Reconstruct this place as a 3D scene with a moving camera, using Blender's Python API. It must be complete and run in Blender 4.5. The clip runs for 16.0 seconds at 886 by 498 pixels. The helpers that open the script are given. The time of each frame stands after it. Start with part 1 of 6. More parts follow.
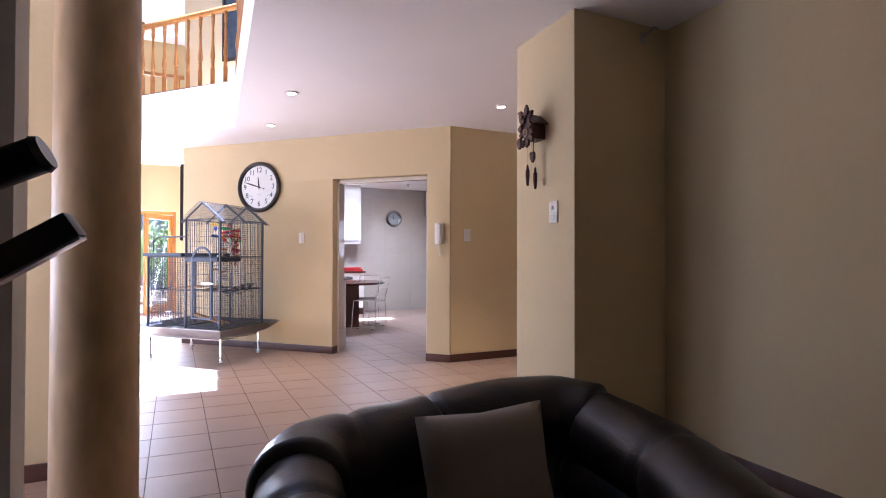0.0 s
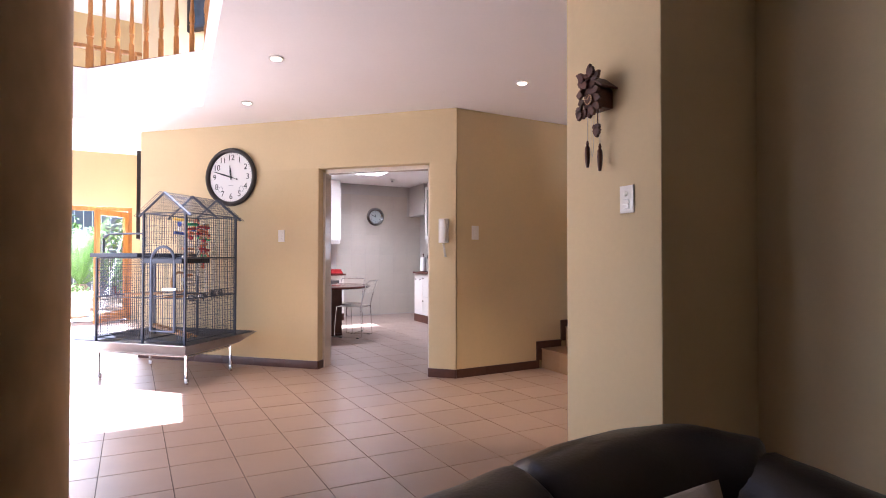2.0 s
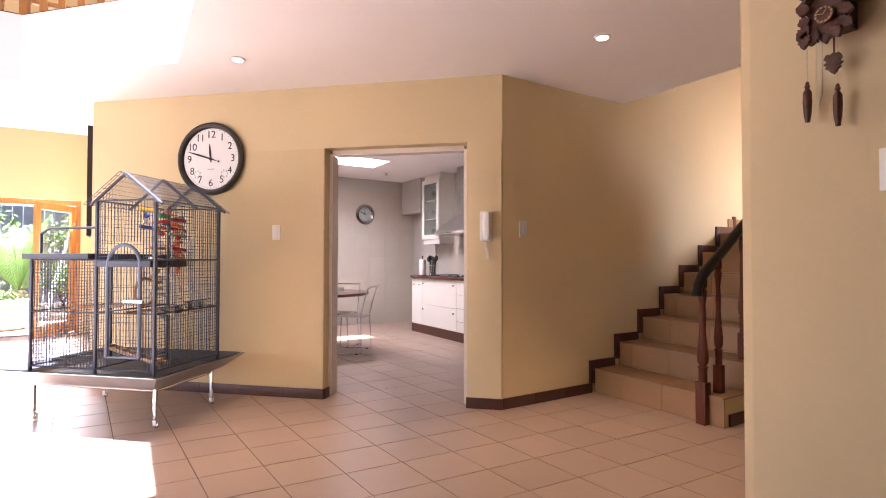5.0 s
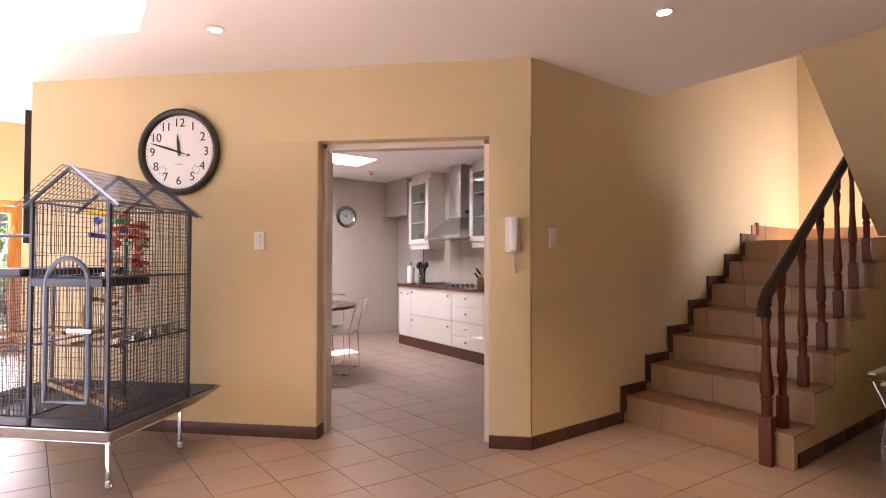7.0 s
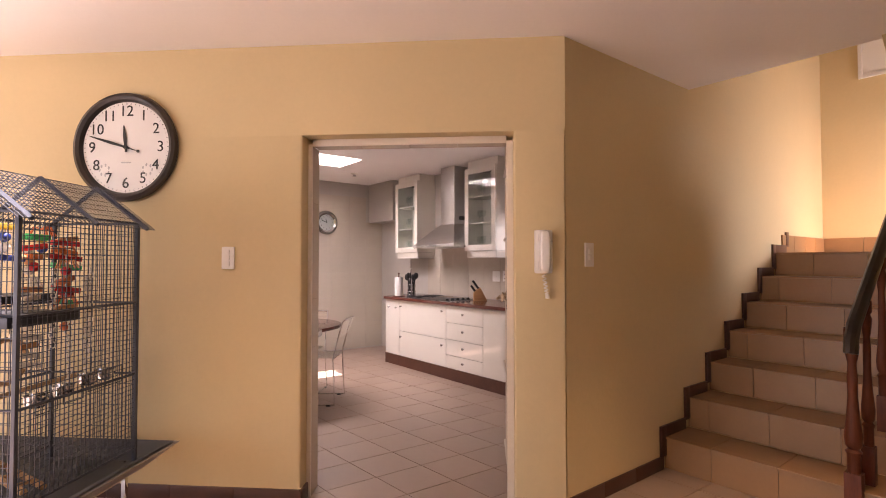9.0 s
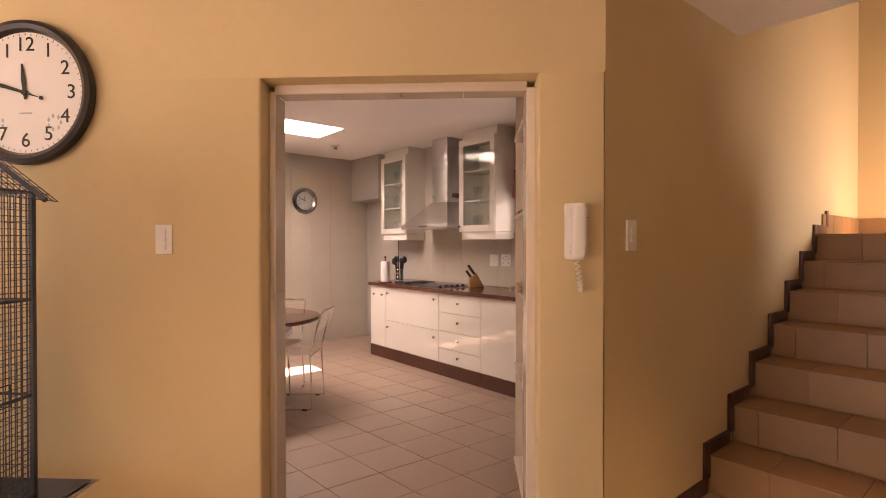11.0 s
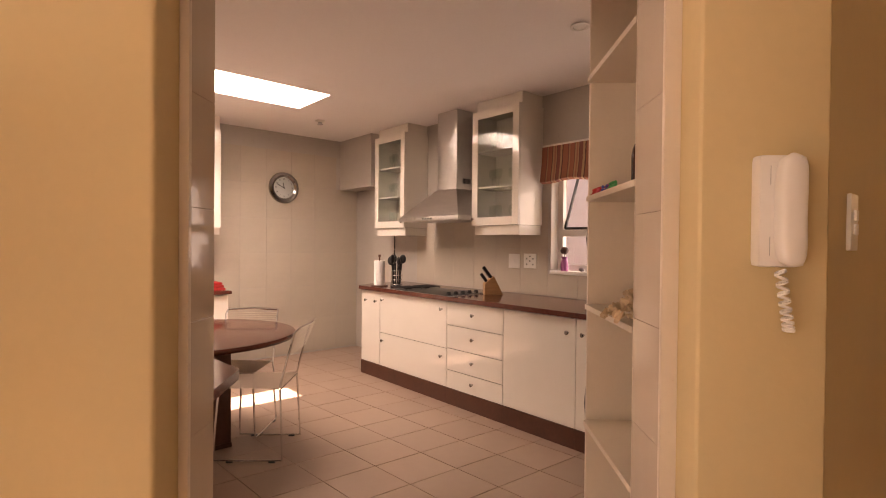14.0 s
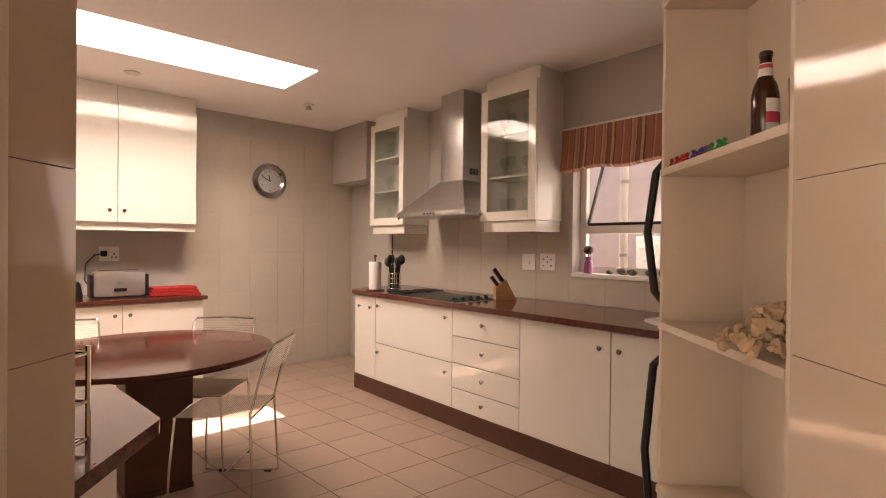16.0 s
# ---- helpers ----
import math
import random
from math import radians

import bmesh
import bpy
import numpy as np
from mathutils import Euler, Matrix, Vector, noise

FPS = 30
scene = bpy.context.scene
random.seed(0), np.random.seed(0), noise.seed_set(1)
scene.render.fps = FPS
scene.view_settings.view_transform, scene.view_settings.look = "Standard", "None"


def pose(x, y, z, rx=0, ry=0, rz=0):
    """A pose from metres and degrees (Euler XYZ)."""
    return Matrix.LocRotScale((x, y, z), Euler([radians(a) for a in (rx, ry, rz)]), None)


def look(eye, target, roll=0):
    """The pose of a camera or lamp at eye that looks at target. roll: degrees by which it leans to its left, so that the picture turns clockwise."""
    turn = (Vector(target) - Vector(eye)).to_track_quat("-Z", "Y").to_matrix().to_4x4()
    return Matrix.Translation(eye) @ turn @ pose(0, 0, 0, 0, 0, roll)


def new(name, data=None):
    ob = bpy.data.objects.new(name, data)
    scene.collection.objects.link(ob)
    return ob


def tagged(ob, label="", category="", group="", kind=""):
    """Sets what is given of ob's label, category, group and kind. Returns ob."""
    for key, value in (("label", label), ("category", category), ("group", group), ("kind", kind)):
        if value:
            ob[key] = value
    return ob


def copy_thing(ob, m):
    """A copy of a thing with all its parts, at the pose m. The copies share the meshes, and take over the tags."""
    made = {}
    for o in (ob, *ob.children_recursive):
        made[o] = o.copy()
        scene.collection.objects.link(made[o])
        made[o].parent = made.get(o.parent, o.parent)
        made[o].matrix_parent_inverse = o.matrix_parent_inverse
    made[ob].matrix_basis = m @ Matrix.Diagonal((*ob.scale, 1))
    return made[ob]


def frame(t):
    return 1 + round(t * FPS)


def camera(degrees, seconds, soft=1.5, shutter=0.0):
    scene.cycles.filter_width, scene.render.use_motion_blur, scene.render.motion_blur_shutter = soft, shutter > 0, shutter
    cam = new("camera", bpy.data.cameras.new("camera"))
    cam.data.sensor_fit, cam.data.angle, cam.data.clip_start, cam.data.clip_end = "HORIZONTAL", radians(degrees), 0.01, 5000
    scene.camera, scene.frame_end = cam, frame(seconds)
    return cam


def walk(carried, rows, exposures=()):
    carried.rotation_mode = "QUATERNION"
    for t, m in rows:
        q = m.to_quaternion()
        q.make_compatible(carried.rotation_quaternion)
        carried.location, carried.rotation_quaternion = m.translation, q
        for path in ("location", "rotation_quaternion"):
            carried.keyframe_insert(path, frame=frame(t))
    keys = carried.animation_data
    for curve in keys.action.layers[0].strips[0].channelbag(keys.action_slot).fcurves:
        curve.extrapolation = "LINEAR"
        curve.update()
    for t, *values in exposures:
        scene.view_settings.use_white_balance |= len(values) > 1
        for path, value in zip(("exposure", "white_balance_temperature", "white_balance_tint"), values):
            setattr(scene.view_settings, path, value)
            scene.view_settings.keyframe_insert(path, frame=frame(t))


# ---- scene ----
# ---- camera ----
cam = camera(81.9, 16.0, 1.0)
PATH = [
    (0.0, -0.000, -0.000, 1.194, -24.11, 0.72, -0.11),
    (0.5, -0.011, 0.207, 1.196, -24.98, 0.67, -0.12),
    (1.0, -0.024, 0.424, 1.200, -25.94, 0.82, -0.13),
    (1.5, -0.032, 0.617, 1.189, -26.99, 0.85, -0.17),
    (2.0, -0.034, 0.825, 1.183, -27.75, 0.89, -0.07),
    (2.5, -0.039, 1.013, 1.177, -28.22, 0.96, -0.12),
    (3.0, -0.056, 1.224, 1.177, -28.58, 0.98, -0.05),
    (3.5, -0.087, 1.406, 1.170, -29.24, 1.00, -0.12),
    (4.0, -0.111, 1.601, 1.159, -29.99, 1.03, -0.10),
    (6.5, -0.111, 2.563, 1.240, -34.67, 1.29, -0.16),
    (7.0, -0.076, 2.723, 1.266, -35.47, 1.28, -0.10),
    (7.5, -0.042, 2.880, 1.317, -36.20, 1.46, -0.07),
    (8.0, -0.004, 3.031, 1.360, -36.92, 1.51, -0.06),
    (8.5, 0.062, 3.235, 1.380, -37.55, 1.56, -0.01),
    (9.0, 0.122, 3.387, 1.380, -38.31, 1.52, 0.01),
    (9.5, 0.206, 3.531, 1.388, -38.94, 1.30, -0.04),
    (10.0, 0.294, 3.669, 1.384, -39.37, 0.60, 0.00),
    (12.5, 0.758, 4.433, 1.381, -40.56, -0.80, -0.30),
    (13.0, 0.853, 4.603, 1.379, -40.69, -0.69, -0.45),
    (13.5, 0.946, 4.761, 1.375, -40.86, -0.70, -0.52),
    (14.0, 1.041, 4.901, 1.365, -41.14, -0.67, -0.55),
    (14.5, 1.143, 5.0297, 1.363, -41.258, -0.6, -0.55),
    (15, 1.232, 5.1348, 1.357, -41.32, -0.57, -0.63),
    (15.5, 1.311, 5.2595, 1.345, -41.368, -0.55, -0.56),
    (16, 1.393, 5.3732, 1.336, -41.286, -0.45, -0.61),
]
EXPOSE = [(0.0, 3.32, 5000, 21), (4.0, 3.38, 5850, 25), (7.0, 3.18, 6150, 27), (10.0, 2.97, 7400, 31), (13.0, 2.84, 9200, 34), (14.5, 2.86, 8900, 32), (16.0, 2.74, 8400, 27)]
walk(cam, [(t, pose(x, y, z, 90 + pitch, lean, yaw)) for t, x, y, z, yaw, pitch, lean in PATH], EXPOSE)

# ---- light ----
world = bpy.data.worlds.new("sky")
scene.world = world
world.use_nodes = True
wn = world.node_tree.nodes
sky = wn.new("ShaderNodeTexSky")
sky.sky_type = "NISHITA"
sky.sun_disc = False
sky.sun_elevation = radians(86.5)
sky.sun_rotation = radians(90)
world.node_tree.links.new(sky.outputs[0], wn["Background"].inputs[0])
wn["Background"].inputs[1].default_value = 0.05
sun_data = bpy.data.lights.new("sun", "SUN")
sun_data.energy, sun_data.angle, sun_data.color = 5.0, radians(0.5), (1.0, 0.96, 0.9)
sun = new("sun", sun_data)
sun.matrix_world = look((0.2, 0.02, 20), (-0.7, 0.02, 0))


def area_lamp(name, eye, target, w, h, watts, color):
    data = bpy.data.lights.new(name, "AREA")
    data.shape, data.size, data.size_y, data.energy, data.color = "RECTANGLE", w, h, watts, color
    ob = new(name, data)
    ob.matrix_world = look(eye, target)
    return ob


DAY = (1.0, 0.98, 0.95)
area_lamp("skylight_daylight", (-1.6, 5.6, 5.55), (-1.6, 5.6, 0), 2.6, 3.0, 1.2, DAY)
area_lamp("garden_daylight", (-1.9, 11.75, 1.1), (-1.6, 7.5, 2.2), 2.2, 2.0, 38, DAY)
# added fill from an assumed opening out of view, brightens doorway wall and ceiling
area_lamp("west_fill", (-4.95, 6.0, 1.2), (-1, 6.0, 2.5), 4.4, 2.0, 14.5, DAY)
area_lamp("kitchen_daylight", (2.3, 9.25, 2.9), (2.3, 9.25, 0), 1.8, 0.5, 13.5, DAY)
area_lamp("kitchen_window_daylight", (4.8, 7.2, 1.5), (2.6, 7.8, 2.5), 0.8, 0.8, 0.8, DAY)
# added lamp behind the soffit that makes the glow on the landing walls
area_lamp("landing_fill", (6.22, 3.16, 1.82), (6.3, 5.1, 1.4), 0.5, 0.5, 5.0, (0.95, 0.97, 1.0))


def spot_lamp(x, y, z, watts):
    data = bpy.data.lights.new("downlight_lamp", "SPOT")
    data.energy, data.spot_size, data.spot_blend, data.shadow_soft_size, data.color = watts, radians(56), 0.8, 0.03, (1.0, 0.72, 0.4)
    ob = new("downlight_lamp", data)
    ob.matrix_world = look((x, y, z), (x, y, 0))


for x, y in ((0.62, 4.71), (0.565, 5.97), (2.54, 4.29)):
    spot_lamp(x, y, 2.625, 16 if x > 2 else 11)

# ---- materials ----


def mat(name, color, rough=0.5, metal=0.0, var=0.12, scale=6.0, bump=0.05, bscale=60.0, spec=0.5, rand=0.0, stretch=(1, 1, 1), coat=0.0, emit=0.0, rvar=0.06):
    m = bpy.data.materials.new(name)
    m.use_nodes = True
    n, l = m.node_tree.nodes, m.node_tree.links
    b = n["Principled BSDF"]
    b.inputs["Roughness"].default_value = rough
    b.inputs["Metallic"].default_value = metal
    b.inputs["Specular IOR Level"].default_value = spec
    b.inputs["Coat Weight"].default_value = coat
    tc = n.new("ShaderNodeTexCoord")
    mp = n.new("ShaderNodeMapping")
    mp.inputs["Scale"].default_value = stretch
    l.new(tc.outputs["Object"], mp.inputs[0])
    big, fine = n.new("ShaderNodeTexNoise"), n.new("ShaderNodeTexNoise")
    big.inputs["Scale"].default_value, big.inputs["Detail"].default_value = scale, 4
    fine.inputs["Scale"].default_value, fine.inputs["Detail"].default_value = bscale, 5
    l.new(mp.outputs[0], big.inputs["Vector"])
    l.new(mp.outputs[0], fine.inputs["Vector"])
    add = n.new("ShaderNodeMath")
    add.operation = "MULTIPLY_ADD"
    add.inputs[1].default_value = 0.4
    l.new(fine.outputs["Fac"], add.inputs[0])
    l.new(big.outputs["Fac"], add.inputs[2])
    ramp = n.new("ShaderNodeMapRange")
    ramp.inputs[1].default_value, ramp.inputs[2].default_value = 0.4, 1.0
    ramp.inputs[3].default_value, ramp.inputs[4].default_value = 1 - var, 1 + var
    l.new(add.outputs[0], ramp.inputs[0])
    val = ramp.outputs[0]
    if rand:
        info = n.new("ShaderNodeObjectInfo")
        rr = n.new("ShaderNodeMapRange")
        rr.inputs[3].default_value, rr.inputs[4].default_value = 1 - rand, 1 + rand
        l.new(info.outputs["Random"], rr.inputs[0])
        mul = n.new("ShaderNodeMath")
        mul.operation = "MULTIPLY"
        l.new(val, mul.inputs[0])
        l.new(rr.outputs[0], mul.inputs[1])
        val = mul.outputs[0]
    mix = n.new("ShaderNodeVectorMath")
    mix.operation = "SCALE"
    mix.inputs[0].default_value = color[:3]
    l.new(val, mix.inputs["Scale"])
    l.new(mix.outputs[0], b.inputs["Base Color"])
    rv = n.new("ShaderNodeMapRange")
    rv.inputs[3].default_value, rv.inputs[4].default_value = max(0.02, rough - rvar), min(1, rough + rvar)
    l.new(fine.outputs["Fac"], rv.inputs[0])
    l.new(rv.outputs[0], b.inputs["Roughness"])
    if bump:
        bp = n.new("ShaderNodeBump")
        bp.inputs["Strength"].default_value = bump
        bp.inputs["Distance"].default_value = 0.02
        l.new(add.outputs[0], bp.inputs["Height"])
        l.new(bp.outputs[0], b.inputs["Normal"])
    if emit:
        b.inputs["Emission Color"].default_value = (*color[:3], 1)
        b.inputs["Emission Strength"].default_value = emit
    return m


def glass_mat(name, color, rough=0.0, ior=1.45, alpha=0.15):
    m = bpy.data.materials.new(name)
    m.use_nodes = True
    n, l = m.node_tree.nodes, m.node_tree.links
    out = n["Material Output"]
    n.remove(n["Principled BSDF"])
    tr, gl, mx, lw = n.new("ShaderNodeBsdfTransparent"), n.new("ShaderNodeBsdfGlossy"), n.new("ShaderNodeMixShader"), n.new("ShaderNodeLayerWeight")
    pw, fr = n.new("ShaderNodeMath"), n.new("ShaderNodeMapRange")
    pw.operation = "POWER"
    pw.inputs[1].default_value = 5.0
    lw.inputs[0].default_value = 0.5
    fr.inputs[3].default_value, fr.inputs[4].default_value = 0.045, 0.9
    l.new(lw.outputs["Facing"], pw.inputs[0])
    l.new(pw.outputs[0], fr.inputs[0])
    tr.inputs[0].default_value = (*color, 1)
    gl.inputs["Roughness"].default_value = rough
    l.new(fr.outputs[0], mx.inputs[0])
    l.new(tr.outputs[0], mx.inputs[1])
    l.new(gl.outputs[0], mx.inputs[2])
    l.new(mx.outputs[0], out.inputs[0])
    return m


M_WALL = mat("yellow_plaster", (0.64, 0.512, 0.295), 0.75, var=0.05, scale=1.2, bump=0.12, bscale=35)
M_WHITE = mat("white_ceiling", (0.90, 0.88, 0.87), 0.8, var=0.03, scale=1.0, bump=0.05, bscale=40)
M_KWALL = mat("grey_kitchen_wall", (0.46, 0.43, 0.39), 0.3, var=0.05, scale=1.5, bump=0.02, bscale=30)
M_COLUMN = mat("sponged_column_paint", (0.60, 0.41, 0.21), 0.45, var=0.34, scale=3.5, bump=0.08, bscale=14, stretch=(1, 1, 0.4))
M_TILE = mat("beige_floor_tile", (0.35, 0.25, 0.192), 0.40, var=0.06, scale=3.0, bump=0.0015, bscale=18, rand=0.05, rvar=0.02)
M_STEP = mat("stair_tile", (0.32, 0.178, 0.08), 0.4, var=0.08, scale=5.0, bump=0.006, bscale=45, rand=0.05)
M_GROUT = mat("grey_brown_grout", (0.12, 0.085, 0.068), 0.9, var=0.2, scale=8, bump=0.1, bscale=120)
M_SKIRT = mat("dark_skirting_tile", (0.075, 0.03, 0.02), 0.35, var=0.25, scale=8, bump=0.03, bscale=60)
M_DARKWOOD = mat("dark_varnished_wood", (0.11, 0.028, 0.011), 0.5, var=0.35, scale=8, bump=0.05, bscale=40, spec=0.3, stretch=(4, 4, 0.6))
M_RAIL = mat("black_brown_handrail", (0.020, 0.013, 0.010), 0.3, var=0.2, scale=8, bump=0.004, bscale=20)
M_OAK = mat("orange_varnished_pine", (0.45, 0.20, 0.05), 0.35, var=0.3, scale=7, bump=0.05, bscale=40, stretch=(4, 4, 0.7))
M_BLACK = mat("black_plastic", (0.012, 0.012, 0.013), 0.35, var=0.2, bump=0.008)
M_LEATHER = mat("dark_brown_leather", (0.018, 0.013, 0.012), 0.38, var=0.3, scale=5, bump=0.15, bscale=90)
M_CUSHION = mat("greige_cushion_cloth", (0.34, 0.28, 0.22), 0.9, var=0.08, scale=8, bump=0.3, bscale=300)
M_STEEL = mat("brushed_steel", (0.55, 0.54, 0.53), 0.28, 1.0, var=0.08, scale=6, bump=0.02, bscale=90, stretch=(1, 1, 8))
M_CHROME = mat("chrome", (0.75, 0.75, 0.75), 0.1, 1.0, var=0.03, bump=0)
# chrome in a darker tone, for knobs and the kitchen clock rim
M_KNOB = mat("dark_chrome", (0.38, 0.37, 0.36), 0.18, 1.0, var=0.1, bump=0)
M_CAGE = mat("grey_blue_powder_coat", (0.055, 0.06, 0.08), 0.45, 0.3, var=0.15, bump=0.05)
M_TRAY = mat("steel_tray", (0.34, 0.33, 0.33), 0.35, 0.8, var=0.15, bump=0.03)
M_PLASTIC = mat("white_plastic", (0.78, 0.76, 0.72), 0.35, var=0.03, bump=0.01)
M_CABINET = mat("white_gloss_cabinet", (0.80, 0.77, 0.71), 0.025, var=0.03, scale=2, bump=0, bscale=5, rvar=0.005, spec=0.6, coat=0.35)
M_COUNTER = mat("red_brown_granite", (0.11, 0.032, 0.022), 0.12, var=0.45, scale=60, bump=0.01, bscale=150)
M_PLINTH = mat("brown_plinth", (0.09, 0.033, 0.02), 0.4, var=0.3, scale=6, bump=0.03)
M_GLASS = glass_mat("clear_glass", (0.92, 0.95, 0.94))
M_WINDOW = glass_mat("window_glass", (0.97, 0.98, 0.98))
M_FACE = mat("white_clock_face", (0.80, 0.78, 0.76), 0.6, var=0.02, bump=0)
M_INK = mat("black_ink", (0.01, 0.01, 0.01), 0.5, var=0.1, bump=0)
M_CARVED = mat("carved_walnut", (0.08, 0.022, 0.009), 0.45, var=0.4, scale=30, bump=0.3, bscale=60)
M_RED = mat("red_cloth", (0.45, 0.02, 0.02), 0.8, var=0.2, scale=12, bump=0.2, bscale=200)
M_ORANGE = mat("orange_wood_toy", (0.55, 0.13, 0.03), 0.6, var=0.3)
M_YELLOW = mat("yellow_painted_frame", (0.65, 0.40, 0.03), 0.5, var=0.15)
M_TIMBER = mat("pale_orange_timber", (0.50, 0.22, 0.08), 0.6, var=0.25)
M_BLUE = mat("blue_toy", (0.03, 0.06, 0.30), 0.5, var=0.2)
M_GREEN = mat("green_toy", (0.02, 0.35, 0.10), 0.5, var=0.2)
M_PINK = mat("coral_pink_toy", (0.6, 0.07, 0.10), 0.5, var=0.2)
M_LIGHTWOOD = mat("light_wood", (0.42, 0.24, 0.11), 0.55, var=0.25, scale=9, stretch=(1, 1, 5))
M_CORAL = mat("dried_coral", (0.52, 0.39, 0.26), 0.85, var=0.25, scale=25, bump=0.4, bscale=60)
M_STONE = mat("grey_pebble", (0.16, 0.13, 0.13), 0.6, var=0.3, scale=20)
M_BOTTLE = mat("brown_bottle_glass", (0.045, 0.012, 0.006), 0.08, var=0.1, bump=0)
M_PICTURE = mat("dark_canvas", (0.03, 0.05, 0.07), 0.5, var=0.6, scale=9, bump=0.1)
M_PAVING = mat("pale_paving", (0.55, 0.50, 0.46), 0.9, var=0.12, scale=3, bump=0.2)
M_SOIL = mat("garden_soil", (0.20, 0.15, 0.11), 0.95, var=0.3, scale=4, bump=0.4)
M_LEAF = mat("garden_leaf", (0.09, 0.17, 0.035), 0.5, var=0.4, scale=3, bump=0.05, rand=0.1)
M_PALM = mat("cycad_leaf", (0.11, 0.21, 0.045), 0.45, var=0.35, scale=3, bump=0.05)
M_CLAY = mat("pale_clay_pot", (0.55, 0.42, 0.30), 0.85, var=0.15, scale=5, bump=0.2)
M_FENCE = mat("grey_fence_board", (0.14, 0.15, 0.18), 0.8, var=0.2, scale=5)
M_LAMP = mat("lamp_glow", (1.0, 0.80, 0.55), 0.5, var=0.0, bump=0, emit=2.0)
M_PEWTER = mat("pewter", (0.45, 0.45, 0.45), 0.3, 0.9, var=0.2, scale=20, bump=0.1)
M_PAPER = mat("white_paper", (0.8, 0.79, 0.77), 0.9, var=0.03, bump=0.1, bscale=200)
M_MAGENTA = mat("violet_glass", (0.35, 0.10, 0.25), 0.2, var=0.2)
M_SEAT = mat("clear_plastic_cord", (0.62, 0.56, 0.46), 0.3, var=0.1)
M_SHAFT = mat("white_skylight_shaft", (0.85, 0.84, 0.82), 0.8, var=0.02, bump=0)

# ---- tools ----


def box(bm, x0, y0, z0, x1, y1, z1, bevel=0.0, m=None):
    vs = bmesh.ops.create_cube(bm, size=1.0)["verts"]
    for v in vs:
        v.co = Vector((x0 + (v.co.x + 0.5) * (x1 - x0), y0 + (v.co.y + 0.5) * (y1 - y0), z0 + (v.co.z + 0.5) * (z1 - z0)))
    for f in {f for v in vs for f in v.link_faces}:
        f.material_index = 1
    if bevel:
        es = list({e for v in vs for e in v.link_edges})
        flat = {f for v in vs for f in v.link_faces}
        r = bmesh.ops.bevel(bm, geom=es, offset=bevel, segments=2, affect="EDGES", profile=0.7)
        vs = list({v for f in r["faces"] for v in f.verts} | {v for v in vs if v.is_valid})
        for f in r["faces"]:
            if f not in flat:
                f.material_index = 0
    if m is not None:
        bmesh.ops.transform(bm, matrix=m, verts=vs)
    return vs


def prism(bm, pts, z0, z1, bevel=0.0):
    lo = [bm.verts.new((p[0], p[1], z0)) for p in pts]
    hi = [bm.verts.new((p[0], p[1], z1)) for p in pts]
    k = len(pts)
    bm.faces.new(lo[::-1])
    bm.faces.new(hi)
    sides = [bm.faces.new((lo[i], lo[(i + 1) % k], hi[(i + 1) % k], hi[i])) for i in range(k)]
    for f in sides:
        f.material_index = 1
    if bevel:
        es = [e for e in {e for f in sides for e in f.edges} if abs((e.verts[0].co - e.verts[1].co).z) > 1e-6]
        r = bmesh.ops.bevel(bm, geom=es, offset=bevel, segments=3, affect="EDGES", profile=0.5)
        for f in r["faces"]:
            if f not in sides:
                f.material_index = 0


def slab(bm, pts, axis, a, b):
    """A plate from points in the plane across axis, between a and b along it."""
    def put(p, c):
        return {"x": (c, p[0], p[1]), "y": (p[0], c, p[1]), "z": (p[0], p[1], c)}[axis]
    lo = [bm.verts.new(put(p, a)) for p in pts]
    hi = [bm.verts.new(put(p, b)) for p in pts]
    k = len(pts)
    bm.faces.new(lo)
    bm.faces.new(hi[::-1])
    for i in range(k):
        bm.faces.new((lo[i], hi[i], hi[(i + 1) % k], lo[(i + 1) % k]))


def rod(bm, p, q, r0, r1=None, seg=6):
    p, q = Vector(p), Vector(q)
    r1 = r0 if r1 is None else r1
    d = (q - p).normalized()
    u = d.orthogonal().normalized()
    w = d.cross(u)
    ring = [[bm.verts.new(c + (u * math.cos(a) + w * math.sin(a)) * r) for a in (2 * math.pi * i / seg for i in range(seg))] for c, r in ((p, r0), (q, r1))]
    for i in range(seg):
        j = (i + 1) % seg
        bm.faces.new((ring[0][i], ring[0][j], ring[1][j], ring[1][i]))
    bm.faces.new(ring[0][::-1])
    bm.faces.new(ring[1])


def tube(bm, pts, r, seg=6):
    pts = [Vector(p) for p in pts]
    rings = []
    u = None
    for i, p in enumerate(pts):
        d = (pts[min(i + 1, len(pts) - 1)] - pts[max(i - 1, 0)]).normalized()
        u = (d.orthogonal() if u is None else u - d * u.dot(d)).normalized()
        w = d.cross(u)
        rr = r[i] if isinstance(r, (list, tuple)) else r
        rings.append([bm.verts.new(p + (u * math.cos(a) + w * math.sin(a)) * rr) for a in (2 * math.pi * k / seg for k in range(seg))])
    for a, b in zip(rings, rings[1:]):
        for i in range(seg):
            j = (i + 1) % seg
            bm.faces.new((a[i], a[j], b[j], b[i]))
    bm.faces.new(rings[0][::-1])
    bm.faces.new(rings[-1])


